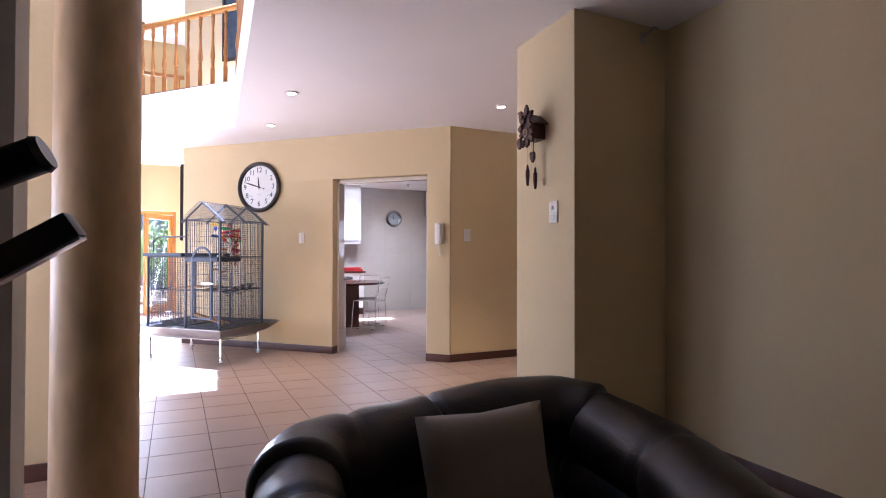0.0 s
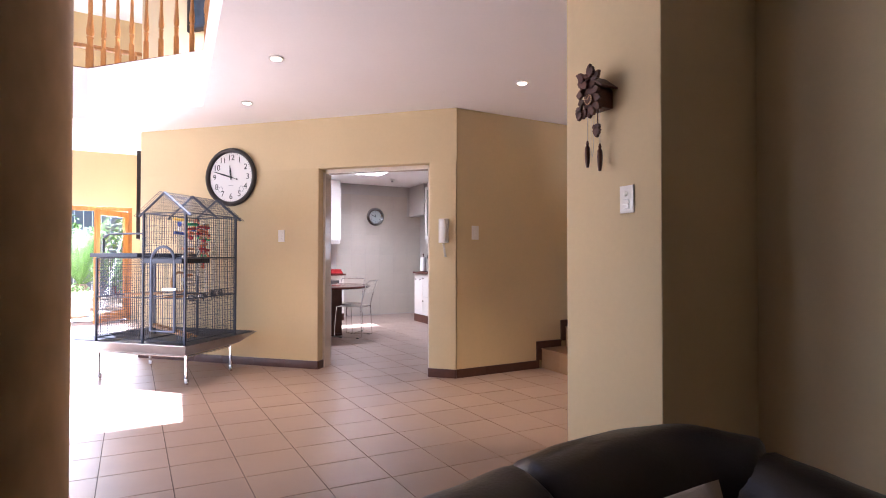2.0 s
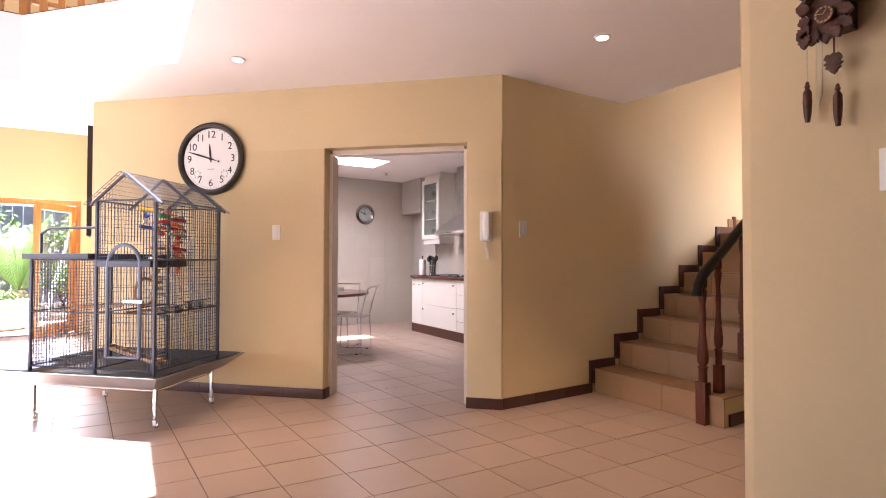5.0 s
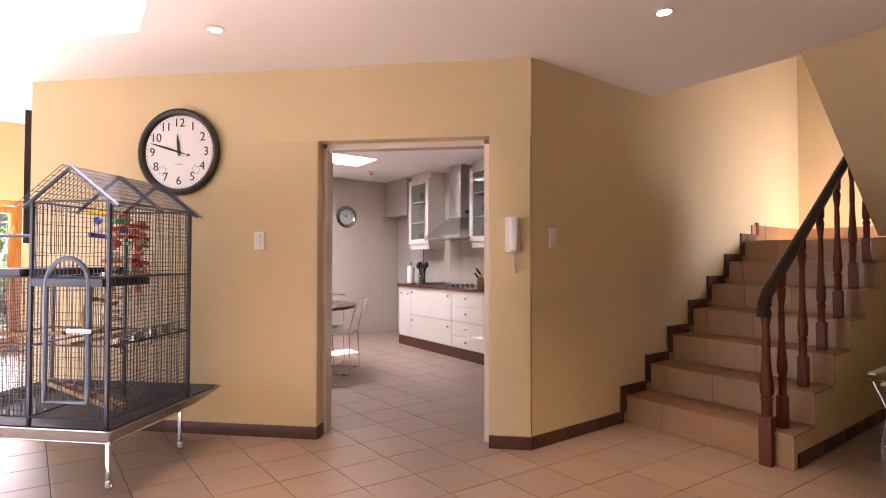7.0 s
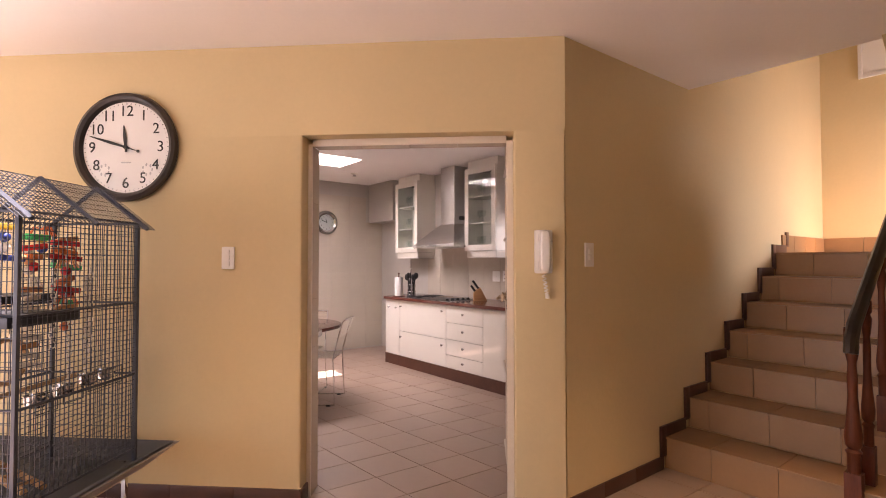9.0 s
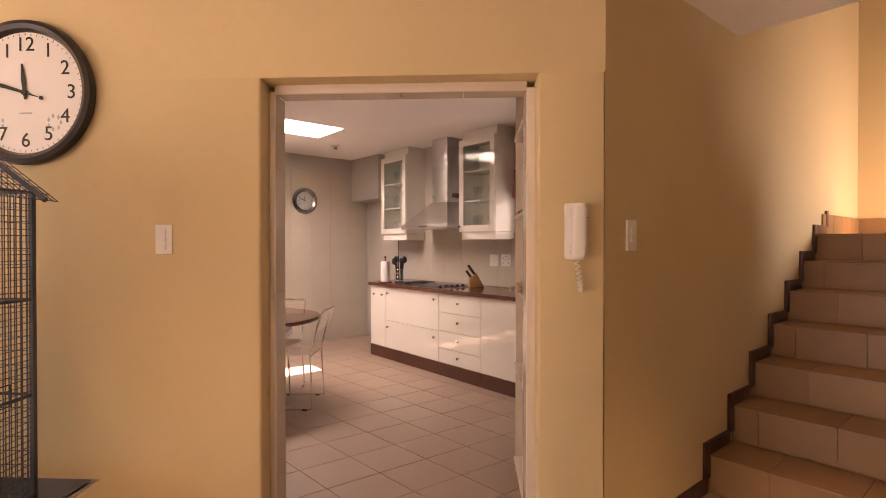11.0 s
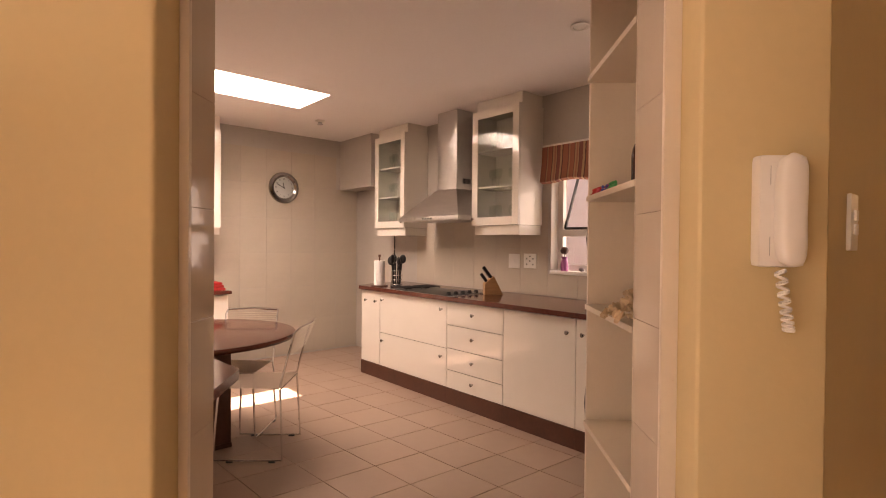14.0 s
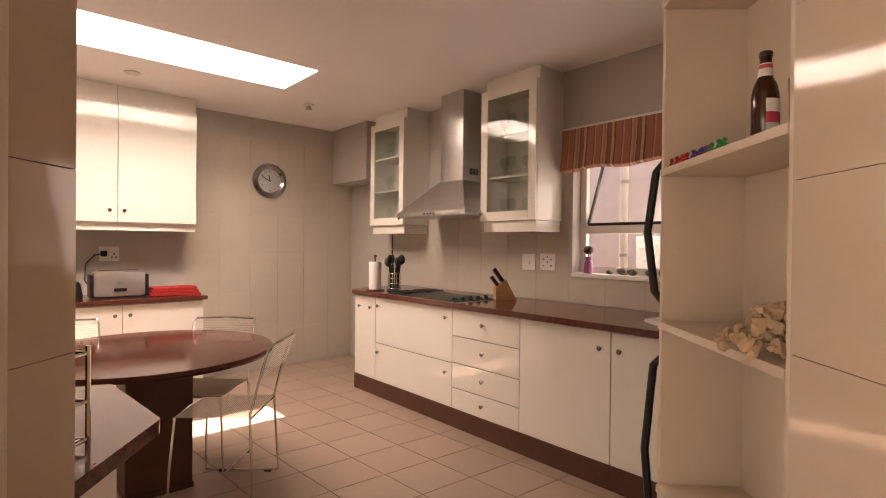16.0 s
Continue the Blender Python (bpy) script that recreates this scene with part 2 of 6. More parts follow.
def lathe(bm, prof, seg=24, at=(0, 0, 0), m=None, ring=False):
    rings = []
    for r, z in prof:
        rings.append([bm.verts.new((r * math.cos(2 * math.pi * i / seg), r * math.sin(2 * math.pi * i / seg), z)) for i in range(seg)])
    for a, b in zip(rings, rings[1:]):
        for i in range(seg):
            j = (i + 1) % seg
            bm.faces.new((a[i], a[j], b[j], b[i]))
    if ring:
        for i in range(seg):
            j = (i + 1) % seg
            bm.faces.new((rings[-1][i], rings[-1][j], rings[0][j], rings[0][i]))
    else:
        bm.faces.new(rings[0][::-1])
        bm.faces.new(rings[-1])
    vs = [v for g in rings for v in g]
    mm = Matrix.Translation(at) @ (m if m is not None else Matrix())
    bmesh.ops.transform(bm, matrix=mm, verts=vs)


def ball(bm, c, r, sx=1, sy=1, sz=1, sub=2):
    vs = bmesh.ops.create_icosphere(bm, subdivisions=sub, radius=r)["verts"]
    for v in vs:
        v.co = Vector((c[0] + v.co.x * sx, c[1] + v.co.y * sy, c[2] + v.co.z * sz))
    return vs


FLAT = ("beige_floor_tile", "stair_tile", "glossy_cream_wall_tile", "white_gloss_cabinet", "red_brown_granite", "brown_plinth")


def mesh_of(name, bm, material, smooth=35):
    bmesh.ops.recalc_face_normals(bm, faces=bm.faces[:])
    if material.name in FLAT:
        smooth = 0
    me = bpy.data.meshes.new(name)
    for f in bm.faces:
        f.smooth = bool(smooth) and f.material_index == 0
        f.material_index = 0
    bm.to_mesh(me)
    bm.free()
    me.materials.append(material)
    if smooth:
        me.set_sharp_from_angle(angle=radians(smooth))
    return me


def part(name, bm, material, parent, label="", smooth=35):
    ob = new(name, mesh_of(name, bm, material, smooth))
    ob.parent = parent
    if label:
        tagged(ob, label)
    return ob


def thing(name, m, label, category, group=""):
    ob = new(name)
    ob.empty_display_size = 0.1
    ob.matrix_basis = m
    return tagged(ob, label, category, group)


def solo(name, bm, material, label, category, m=None, group="", smooth=35):
    ob = new(name, mesh_of(name, bm, material, smooth))
    if m is not None:
        ob.matrix_basis = m
    return tagged(ob, label, category, group)


def structure(name, bm, material, label, smooth=35, category=""):
    ob = new(name, mesh_of(name, bm, material, smooth))
    return tagged(ob, label, category, "", "structure")


def quick(fn, *a, **k):
    bm = bmesh.new()
    fn(bm, *a, **k)
    return bm


def lettering(text, size, m, material, parent, depth=0.001):
    cu = bpy.data.curves.new("text", "FONT")
    cu.body, cu.size, cu.align_x, cu.align_y, cu.extrude = text, size, "CENTER", "CENTER", depth
    tmp = bpy.data.objects.new("text", cu)
    scene.collection.objects.link(tmp)
    bpy.context.view_layer.update()
    me = bpy.data.meshes.new_from_object(tmp.evaluated_get(bpy.context.evaluated_depsgraph_get()))
    bpy.data.objects.remove(tmp)
    me.materials.clear()
    me.materials.append(material)
    ob = new("numeral", me)
    ob.parent = parent
    ob.matrix_basis = m
    return ob


# ---- plan ----
CEIL = 2.65
UPPER = 3.2
ROOF = 5.6
DU = Vector((0.7303, -0.6831, 0))
DN = Vector((0.6831, 0.7303, 0))
DC = 5.43
DOOR_YAW = math.degrees(math.atan2(DU.y, DU.x))


def dw(s, d):
    """Plan point along the doorway wall: s along it, d behind its hall face."""
    p = DU * s + DN * (DC + d)
    return (p.x, p.y)


S_END, S_L, S_R, S_C = -5.617, -3.285, -2.064, -1.782
WALL_T = 0.24

# ---- structure ----
TX, TY = 0.34, 0.325
LAY_I, LAY_J = Vector((0.3394, -0.0191, 0)), Vector((-0.0206, 0.3244, 0))
structure("floor", quick(box, -5.2, -2.8, -0.2, 7.05, 12.2, -0.005), M_GROUT, "grey-brown grout bed under beige floor tiles", 0)

bm = bmesh.new()
prism(bm, [dw(S_END, 0), dw(S_L, 0), dw(S_L, WALL_T), (-0.15, 7.75), (-0.15, 12.0), (-0.387, 12.0)], -0.01, 2.12, 0.012)
prism(bm, [dw(S_R, 0), dw(S_C, 0), (2.495, 5.43), dw(S_R, WALL_T)], -0.01, 2.12, 0.012)
prism(bm, [dw(S_END, 0), dw(S_C, 0), (2.495, 5.43), dw(-5.2, WALL_T), (-0.15, 7.75), (-0.15, 12.0), (-0.387, 12.0)], 2.12, ROOF)
structure("wall_doorway", bm, M_WALL, "yellow plaster wall with an open doorway to the kitchen", 30)

bm = bmesh.new()
box(bm, 2.50, 5.19, -0.01, 7.05, 5.43, ROOF)
prism(bm, [(2.4155, 5.19), (2.50, 5.19), (2.50, 5.43), (2.4955, 5.43)], -0.01, ROOF)
structure("wall_stairs", bm, M_WALL, "yellow plaster wall beside the tiled stairs", 0)
structure("wall_landing", quick(box, 6.85, 2.9, -0.01, 6.98, 5.19, ROOF - 0.3), M_WALL, "yellow plaster wall behind the stair landing", 0)
bm = quick(prism, [(1.92, 2.41), (2.65, 2.41), (2.65, 2.42), (2.85, 2.42), (2.85, 3.12), (2.0, 3.12), (1.93, 3.05)], -0.01, CEIL, 0.008)
structure("wall_pier", bm, M_WALL, "yellow plaster pier with a cuckoo clock", 30)
# the gap at landing height is an assumed, hidden opening for the fill lamp
bm = bmesh.new()
box(bm, 2.85, 2.9, -0.01, 5.95, 3.12, ROOF)
box(bm, 6.75, 2.9, -0.01, 6.85, 3.12, ROOF)
box(bm, 5.95, 2.9, -0.01, 6.75, 3.12, 1.55)
box(bm, 5.95, 2.9, 2.15, 6.75, 3.12, ROOF)
structure("wall_understairs", bm, M_WALL, "yellow plaster wall under the stairs with an unseen opening added for light", 0)
structure("wall_east", quick(box, 2.65, -2.8, -0.01, 2.85, 2.418, CEIL), M_WALL, "yellow plaster living room wall", 0)
structure("wall_south", quick(box, -5.2, -2.8, -0.01, 2.65, -2.6, CEIL), M_WALL, "yellow plaster living room wall", 0)
# the wide gap is an unseen opening, assumed so side light enters the hall
bm = bmesh.new()
box(bm, -5.2, -2.6, -0.01, -5.0, 3.8, ROOF)
box(bm, -5.2, 8.2, -0.01, -5.0, 12.2, ROOF)
box(bm, -5.2, 3.8, 2.45, -5.0, 8.2, ROOF)
box(bm, -5.2, 3.8, -0.01, -5.0, 8.2, 0.2)
structure("wall_west", bm, M_WALL, "pale plaster hall wall with a wide unseen opening added for light", 0)
structure("wall_upper", quick(box, -5.0, 2.8, UPPER, 2.85, 3.0, ROOF), M_WALL, "pale plaster wall above the living room", 0)
bm = bmesh.new()
GX0, GX1, GZ = -3.35, -0.74, 2.1
box(bm, -5.0, 12.0, -0.01, GX0, 12.2, ROOF)
box(bm, GX1, 12.0, -0.01, -0.15, 12.2, ROOF)
box(bm, GX0, 12.0, GZ, GX1, 12.2, ROOF)
structure("wall_garden", bm, M_WALL, "cream plaster wall round the garden doors", 0)

# slabs over the hall and the living room
bm = bmesh.new()
prism(bm, [(0.2, 3.0), (3.85, 3.0), (3.85, 5.25), (2.46, 5.25), dw(S_END, 0.06), (-0.3, 9.4), (-5.0, 9.4), (-5.0, 7.42), (-0.87, 7.42), (0.2, 6.3)], CEIL, UPPER)
box(bm, -5.0, -2.6, CEIL, 2.75, 3.0, UPPER)
structure("ceiling", bm, M_WHITE, "smooth white ceiling under the gallery", 0)
bm = bmesh.new()
prism(bm, [(0.0, 7.61), (2.48, 5.33), (4.75, 5.33), (4.75, 8.93), (0.0, 8.93)], CEIL, CEIL + 0.3)
box(bm, 0.0, 8.93, CEIL, 1.0, 9.55, CEIL + 0.3)
box(bm, 3.24, 8.93, CEIL, 4.75, 9.55, CEIL + 0.3)
box(bm, 0.0, 9.55, CEIL, 4.75, 10.8, CEIL + 0.3)
structure("ceiling_kitchen", bm, M_WHITE, "white kitchen ceiling with an oblong skylight", 0)
bm = bmesh.new()
box(bm, -5.2, -2.8, ROOF, -3.0, 12.2, ROOF + 0.2)
box(bm, -3.0, -2.8, ROOF, 0.3, 4.95, ROOF + 0.2)
box(bm, -3.0, 7.2, ROOF, -0.15, 12.2, ROOF + 0.2)
prism(bm, [(0.3, 2.8), (6.35, 2.8), (6.35, 5.43), (2.45, 5.43), (0.3, 7.45)], ROOF, ROOF + 0.2)
box(bm, 6.35, 2.8, ROOF, 7.05, 3.5, ROOF + 0.2)
box(bm, 6.35, 5.17, ROOF, 7.05, 5.43, ROOF + 0.2)
structure("ceiling_upper", bm, M_WHITE, "white upper ceiling with roof lights", 0)

# kitchen shell
KX, KY = 4.62, 10.72
structure("wall_kitchen_back", quick(box, -0.15, KY, -0.01, 4.86, KY + 0.2, CEIL + 0.02), M_KWALL, "grey tiled kitchen wall", 0)
structure("wall_kitchen_left", quick(box, -0.15, 7.75, -0.01, 0.0, KY, CEIL + 0.02), M_KWALL, "grey kitchen wall", 0)
bm = bmesh.new()
WY0, WY1, WZ0, WZ1 = 6.55, 7.59, 1.11, 2.12
box(bm, KX, 5.43, -0.01, KX + 0.22, WY0, CEIL + 0.02)
box(bm, KX, WY1, -0.01, KX + 0.22, KY, CEIL + 0.02)
box(bm, KX, WY0, -0.01, KX + 0.22, WY1, WZ0)
box(bm, KX, WY0, WZ1, KX + 0.22, WY1, CEIL + 0.02)
structure("wall_kitchen_right", bm, M_KWALL, "grey kitchen wall with a window", 0)
structure("wall_bulkhead", quick(box, 4.36, 10.0, 2.03, KX, KY, CEIL), M_KWALL, "grey boxed-in corner under the kitchen ceiling", 0)

# column and the wall ends beside it
col = thing("column", pose(-0.475, 2.7, 0), "round sponge-painted ochre column on the tiled floor", "column")
part("shaft", quick(lathe, [(0.168, 0), (0.166, 1.2), (0.162, 2.655)], 48), M_COLUMN, col)
for i in range(18):
    a = i * 20
    m = pose(0, 0, 0, 0, 0, a)
    part("base_tile", quick(box, 0.164, -0.0285, 0.0, 0.180, 0.0285, 0.075, 0.003, m), M_COLUMN, col)
structure("wall_stub", quick(box, -1.3, 3.35, -0.01, -0.74, 3.6, CEIL), M_WALL, "yellow plaster wall end behind the column", 0)
# only the end is in view; the rest is added to keep the living room dim
structure("wall_stub_grey", quick(box, -4.995, 2.3, -0.01, -0.66, 2.45, CEIL), M_WHITE, "pale grey wall end in shade, its unseen length added to block light", 0)
structure("baseboard_stub", quick(box, -1.28, 3.33, 0, -0.735, 3.349, 0.09, 0.004), M_SKIRT, "dark brown tile skirting", 0)


def skirting(name, a, b, h=0.085, t=0.014, joint=0.37):
    """Dark tile skirting from a to b, standing to the right of that line."""
    a, b = Vector((*a, 0)), Vector((*b, 0))
    d = (b - a)
    n = max(1, round(d.length / joint))
    base = tagged(new(name), "dark brown tile skirting along the wall", "", "", "structure")
    ang = math.degrees(math.atan2(d.y, d.x))
    me = mesh_of("skirting_tile", quick(box, 0.001, -t, 0.0, d.length / n - 0.001, -0.0005, h, 0.003), M_SKIRT)
    for i in range(n):
        ob = new("skirting_tile", me)
        p = a + d * i / n
        ob.parent = base
        ob.matrix_basis = pose(p.x, p.y, 0, 0, 0, ang)


skirting("baseboard_doorway", dw(S_END, 0), dw(S_L + 0.005, 0))
skirting("baseboard_doorway_right", dw(S_R - 0.005, 0), dw(S_C + 0.005, 0))
skirting("baseboard_jamb", dw(S_L, 0), dw(S_L, 0.1))
skirting("baseboard_stairs_wall", (2.412, 5.19), (3.42, 5.19))
skirting("baseboard_pier", (1.93, 3.05), (1.92, 2.41))
skirting("baseboard_pier_near", (1.92, 2.41), (2.65, 2.41))
skirting("baseboard_east", (2.65, 2.4), (2.65, -2.6))
skirting("baseboard_stair_side", (3.52, 4.03), (5.5, 4.03))

# doorway lining: tiled reveal and pale edge strips
bm = bmesh.new()


def dbox(bm, s0, d0, z0, s1, d1, z1, bevel=0.0):
    m = Matrix(((DU.x, DN.x, 0, DN.x * DC), (DU.y, DN.y, 0, DN.y * DC), (0, 0, 1, 0), (0, 0, 0, 1)))
    box(bm, s0, d0, z0, s1, d1, z1, bevel, m)


M_REVEAL = mat("glossy_cream_wall_tile", (0.60, 0.51, 0.41), 0.07, var=0.04, scale=3, bump=0.045, bscale=9, rvar=0.03)
M_EDGE = mat("cream_edge_strip", (0.72, 0.64, 0.54), 0.3, var=0.04, bump=0.02)
lining = tagged(new("door_1"), "open doorway lined with glossy cream wall tiles", "doorway", "", "structure")
for side, s in ((1, S_L), (-1, S_R)):
    for i in range(8):
        z0, z1 = i * 0.29, min((i + 1) * 0.29 - 0.0012, 2.08)
        s0, s1 = (s + 0.0005, s + 0.022) if side > 0 else (s - 0.034, s - 0.0005)
        part("wall_tile", quick(dbox, s0, 0.115, z0, s1, WALL_T if side > 0 else 0.316, z1, 0.001), M_REVEAL, lining)
    s0, s1 = (s + 0.0005, s + 0.026) if side > 0 else (s - 0.040, s - 0.0005)
    part("edge_strip", quick(dbox, s0, 0.10, 0, s1, 0.114, 2.09, 0.003), M_EDGE, lining)
for i in range(4):
    a, b = S_L + 0.022, S_R - 0.034
    w = (b - a) / 4
    part("wall_tile", quick(dbox, a + i * w, 0.115, 2.085, a + (i + 1) * w - 0.004, WALL_T, 2.119, 0.002), M_REVEAL, lining)
part("edge_strip", quick(dbox, S_L + 0.026, 0.10, 2.078, S_R - 0.04, 0.114, 2.119, 0.003), M_EDGE, lining)

# ---- staircase ----
RISE, RUN, SX, SY0, SY1 = 0.21, 0.332, 3.46, 4.03, 5.19
stairs = tagged(new("staircase"), "straight flight of seven beige tiled steps up to a landing", "stairs", "", "structure")
prof = [(SX, -0.01)]
for k in range(7):
    prof += [(SX + RUN * k, RISE * (k + 1) - 0.012), (SX + RUN * (k + 1), RISE * (k + 1) - 0.012)]
prof[-1] = (6.85, RISE * 7 - 0.012)
prof += [(6.85, -0.01)]
part("stair_body", quick(slab, prof, "y", SY0, SY1), M_WALL, stairs, "yellow plastered stair body", 0)
part("landing_body", quick(box, 5.46, 3.12, 1.30, 6.85, SY0, RISE * 7 - 0.012), M_WALL, stairs, "", 0)
for k in range(7):
    x = SX + RUN * k
    z = RISE * k
    off = 0.0 if k % 2 else 0.16
    ys = [4.018] + [y for y in (4.30 - off + 0.372 * i for i in range(5)) if 4.09 < y < 5.14] + [5.188]
    for y0, y1 in zip(ys, ys[1:]):
        part("riser_tile", quick(box, x - 0.012, y0 + 0.0015, z + 0.002, x, y1 - 0.0015, z + RISE - 0.013, 0.0015), M_STEP, stairs)
        part("tread_tile", quick(box, x - 0.022, y0 + 0.0015, z + RISE - 0.0115, x + (RUN - 0.013 if k < 6 else 0.36), y1 - 0.0015, z + RISE, 0.003), M_STEP, stairs)
for i in range(3):
    for j in range(6):
        part("landing_tile", quick(box, 5.82 + i * 0.37, 3.13 + j * 0.37, RISE * 7 - 0.0115, min(6.84, 6.187 + i * 0.37), min(5.188, 3.497 + j * 0.37), RISE * 7, 0.002), M_STEP, stairs)
for i in range(4):
    part("skirting_tile", quick(box, 5.62 + i * 0.31, 5.176, RISE * 7, 5.926 + i * 0.31, 5.189, RISE * 7 + 0.17, 0.002), M_STEP, stairs)
for j in range(6):
    part("skirting_tile", quick(box, 6.836, 3.13 + j * 0.342, RISE * 7, 6.849, 3.468 + j * 0.342, RISE * 7 + 0.17, 0.002), M_STEP, stairs)
# stepped dark skirting on the wall
SK = 0.075
for k in range(8):
    x = SX + RUN * k
    z = RISE * k
    bmk = bmesh.new()
    box(bmk, x - SK, 5.172, z + 0.085 if k == 0 else z + 0.06, x - 0.0125, 5.1895, z + RISE + SK if k < 7 else z + 0.2, 0.002)
    if k < 7:
        box(bmk, x - 0.0124, 5.172, z + RISE + 0.0005, x + RUN - SK - 0.0005, 5.1895, z + RISE + SK, 0.002)
    part("step_skirting", bmk, M_SKIRT, stairs, "dark brown stepped skirting")
structure("wall_soffit", quick(slab, [(3.79, 2.65), (5.34, 1.475), (5.40, 1.72), (3.79, 3.0)], "y", 3.12, 4.08), M_WALL, "sloping yellow plaster underside of the upper flight", 0)

BAL = [(0.017, 0.0), (0.017, 0.02), (0.017, 0.10), (0.0215, 0.115), (0.014, 0.13), (0.021, 0.15), (0.023, 0.2), (0.017, 0.30), (0.0125, 0.42), (0.0135, 0.52), (0.011, 0.60), (0.0165, 0.66), (0.019, 0.70), (0.013, 0.725), (0.019, 0.74), (0.019, 0.80)]


def baluster(bm, x, y, z0, z1, fat=1.0, foot=0.16, seg=10):
    h = z1 - z0
    box(bm, x - 0.021 * fat, y - 0.021 * fat, z0, x + 0.021 * fat, y + 0.021 * fat, z0 + foot, 0.004)
    lathe(bm, [(r * fat, z0 + foot + z / 0.8 * (h - foot)) for r, z in BAL], seg, (x, y, 0))


ban = thing("stair_balustrade", pose(0, 0, 0), "dark turned-wood balustrade with a black handrail on tiled steps", "balustrade")


def rail_z(x):
    return 1.06 + (x - 3.40) * 0.70


XN = 3.43
part("newel_post", quick(baluster, XN, 4.16, 0.0, rail_z(XN) - 0.04, 1.75, 0.30, 16), M_DARKWOOD, ban, "thick turned newel post")
for k in range(6):
    x = SX + 0.12 + RUN * k
    part("baluster", quick(baluster, x, 4.13, RISE * (k + 1), rail_z(x) - 0.01, 1.35, 0.2, 12), M_DARKWOOD, ban)
bm = bmesh.new()
x0, x1 = 3.33, 5.15
tube(bm, [(x0, 4.14, rail_z(x0) - 0.09), (x0 + 0.015, 4.14, rail_z(x0) - 0.02), (x0 + 0.06, 4.14, rail_z(x0 + 0.06) + 0.005), (x1, 4.14, rail_z(x1))], 0.040, 10)
for v in bm.verts:
    v.co.y = 4.14 + (v.co.y - 4.14) * 0.8
part("handrail", bm, M_RAIL, ban, "black-brown handrail")

# ---- gallery ----
gal = thing("gallery_balustrade", pose(0, 0, UPPER), "orange varnished pine balustrade along the gallery edge", "balustrade")
GA, GB, GC, GD = Vector((0.24, 6.33, 0)), Vector((-0.86, 7.46, 0)), Vector((-3.4, 7.46, 0)), Vector((0.24, 3.05, 0))


def gallery_run(a, b, n):
    for i in range(1, n):
        p = a + (b - a) * i / n
        part("baluster", quick(baluster, p.x, p.y, 0.0, 0.86, 1.15, 0.2, 8), M_OAK, gal)
    bm = bmesh.new()
    tube(bm, [a + Vector((0, 0, 0.88)), b + Vector((0, 0, 0.88))], 0.035, 8)
    part("handrail", bm, M_OAK, gal)


gallery_run(GA, GB, 8)
gallery_run(GB, GC, 13)
gallery_run(GD, GA, 18)
for p in (GA, GB):
    part("corner_post", quick(baluster, p.x, p.y, 0.0, 0.95, 1.7, 0.25, 12), M_OAK, gal)
for a, b in ((GA, GB), (GB, GC), (GD, GA)):
    bm = bmesh.new()
    d = (b - a)
    box(bm, 0, -0.03, 0.0, d.length, 0.03, 0.012, 0.0, pose(a.x, a.y, 0, 0, 0, math.degrees(math.atan2(d.y, d.x))))
    part("edge_trim", bm, M_DARKWOOD, gal)
far = thing("far_balustrade", pose(0, 0, UPPER), "orange pine balustrade at the far gallery edge", "balustrade")
for i in range(16):
    part("baluster", quick(baluster, -0.55 - i * 0.19, 9.3, 0.0, 0.86, 1.15, 0.2, 8), M_OAK, far)
bm = bmesh.new()
tube(bm, [(-0.42, 9.3, 0.88), (-3.8, 9.3, 0.88)], 0.035, 8)
part("handrail", bm, M_OAK, far)

# ---- kitchen: base units on the right wall ----
FX = 3.93


def knob(bm, m):
    lathe(bm, [(0.006, 0), (0.005, 0.012), (0.013, 0.018), (0.015, 0.026), (0.010, 0.031)], 12, (0, 0, 0), m)


def knob_at(parent, x, y, z, ry=-90, rx=0):
    part("knob", quick(knob, pose(x, y, z, rx, ry, 0)), M_KNOB, parent, "chrome knob")


UNITS = [("double", 9.16, 9.50), ("flaps", 8.15, 9.16), ("drawers", 7.505, 8.15), ("single", 6.86, 7.505), ("sink", 6.21, 6.86)]
Z0, Z1, WT = 0.135, 0.872, 0.915
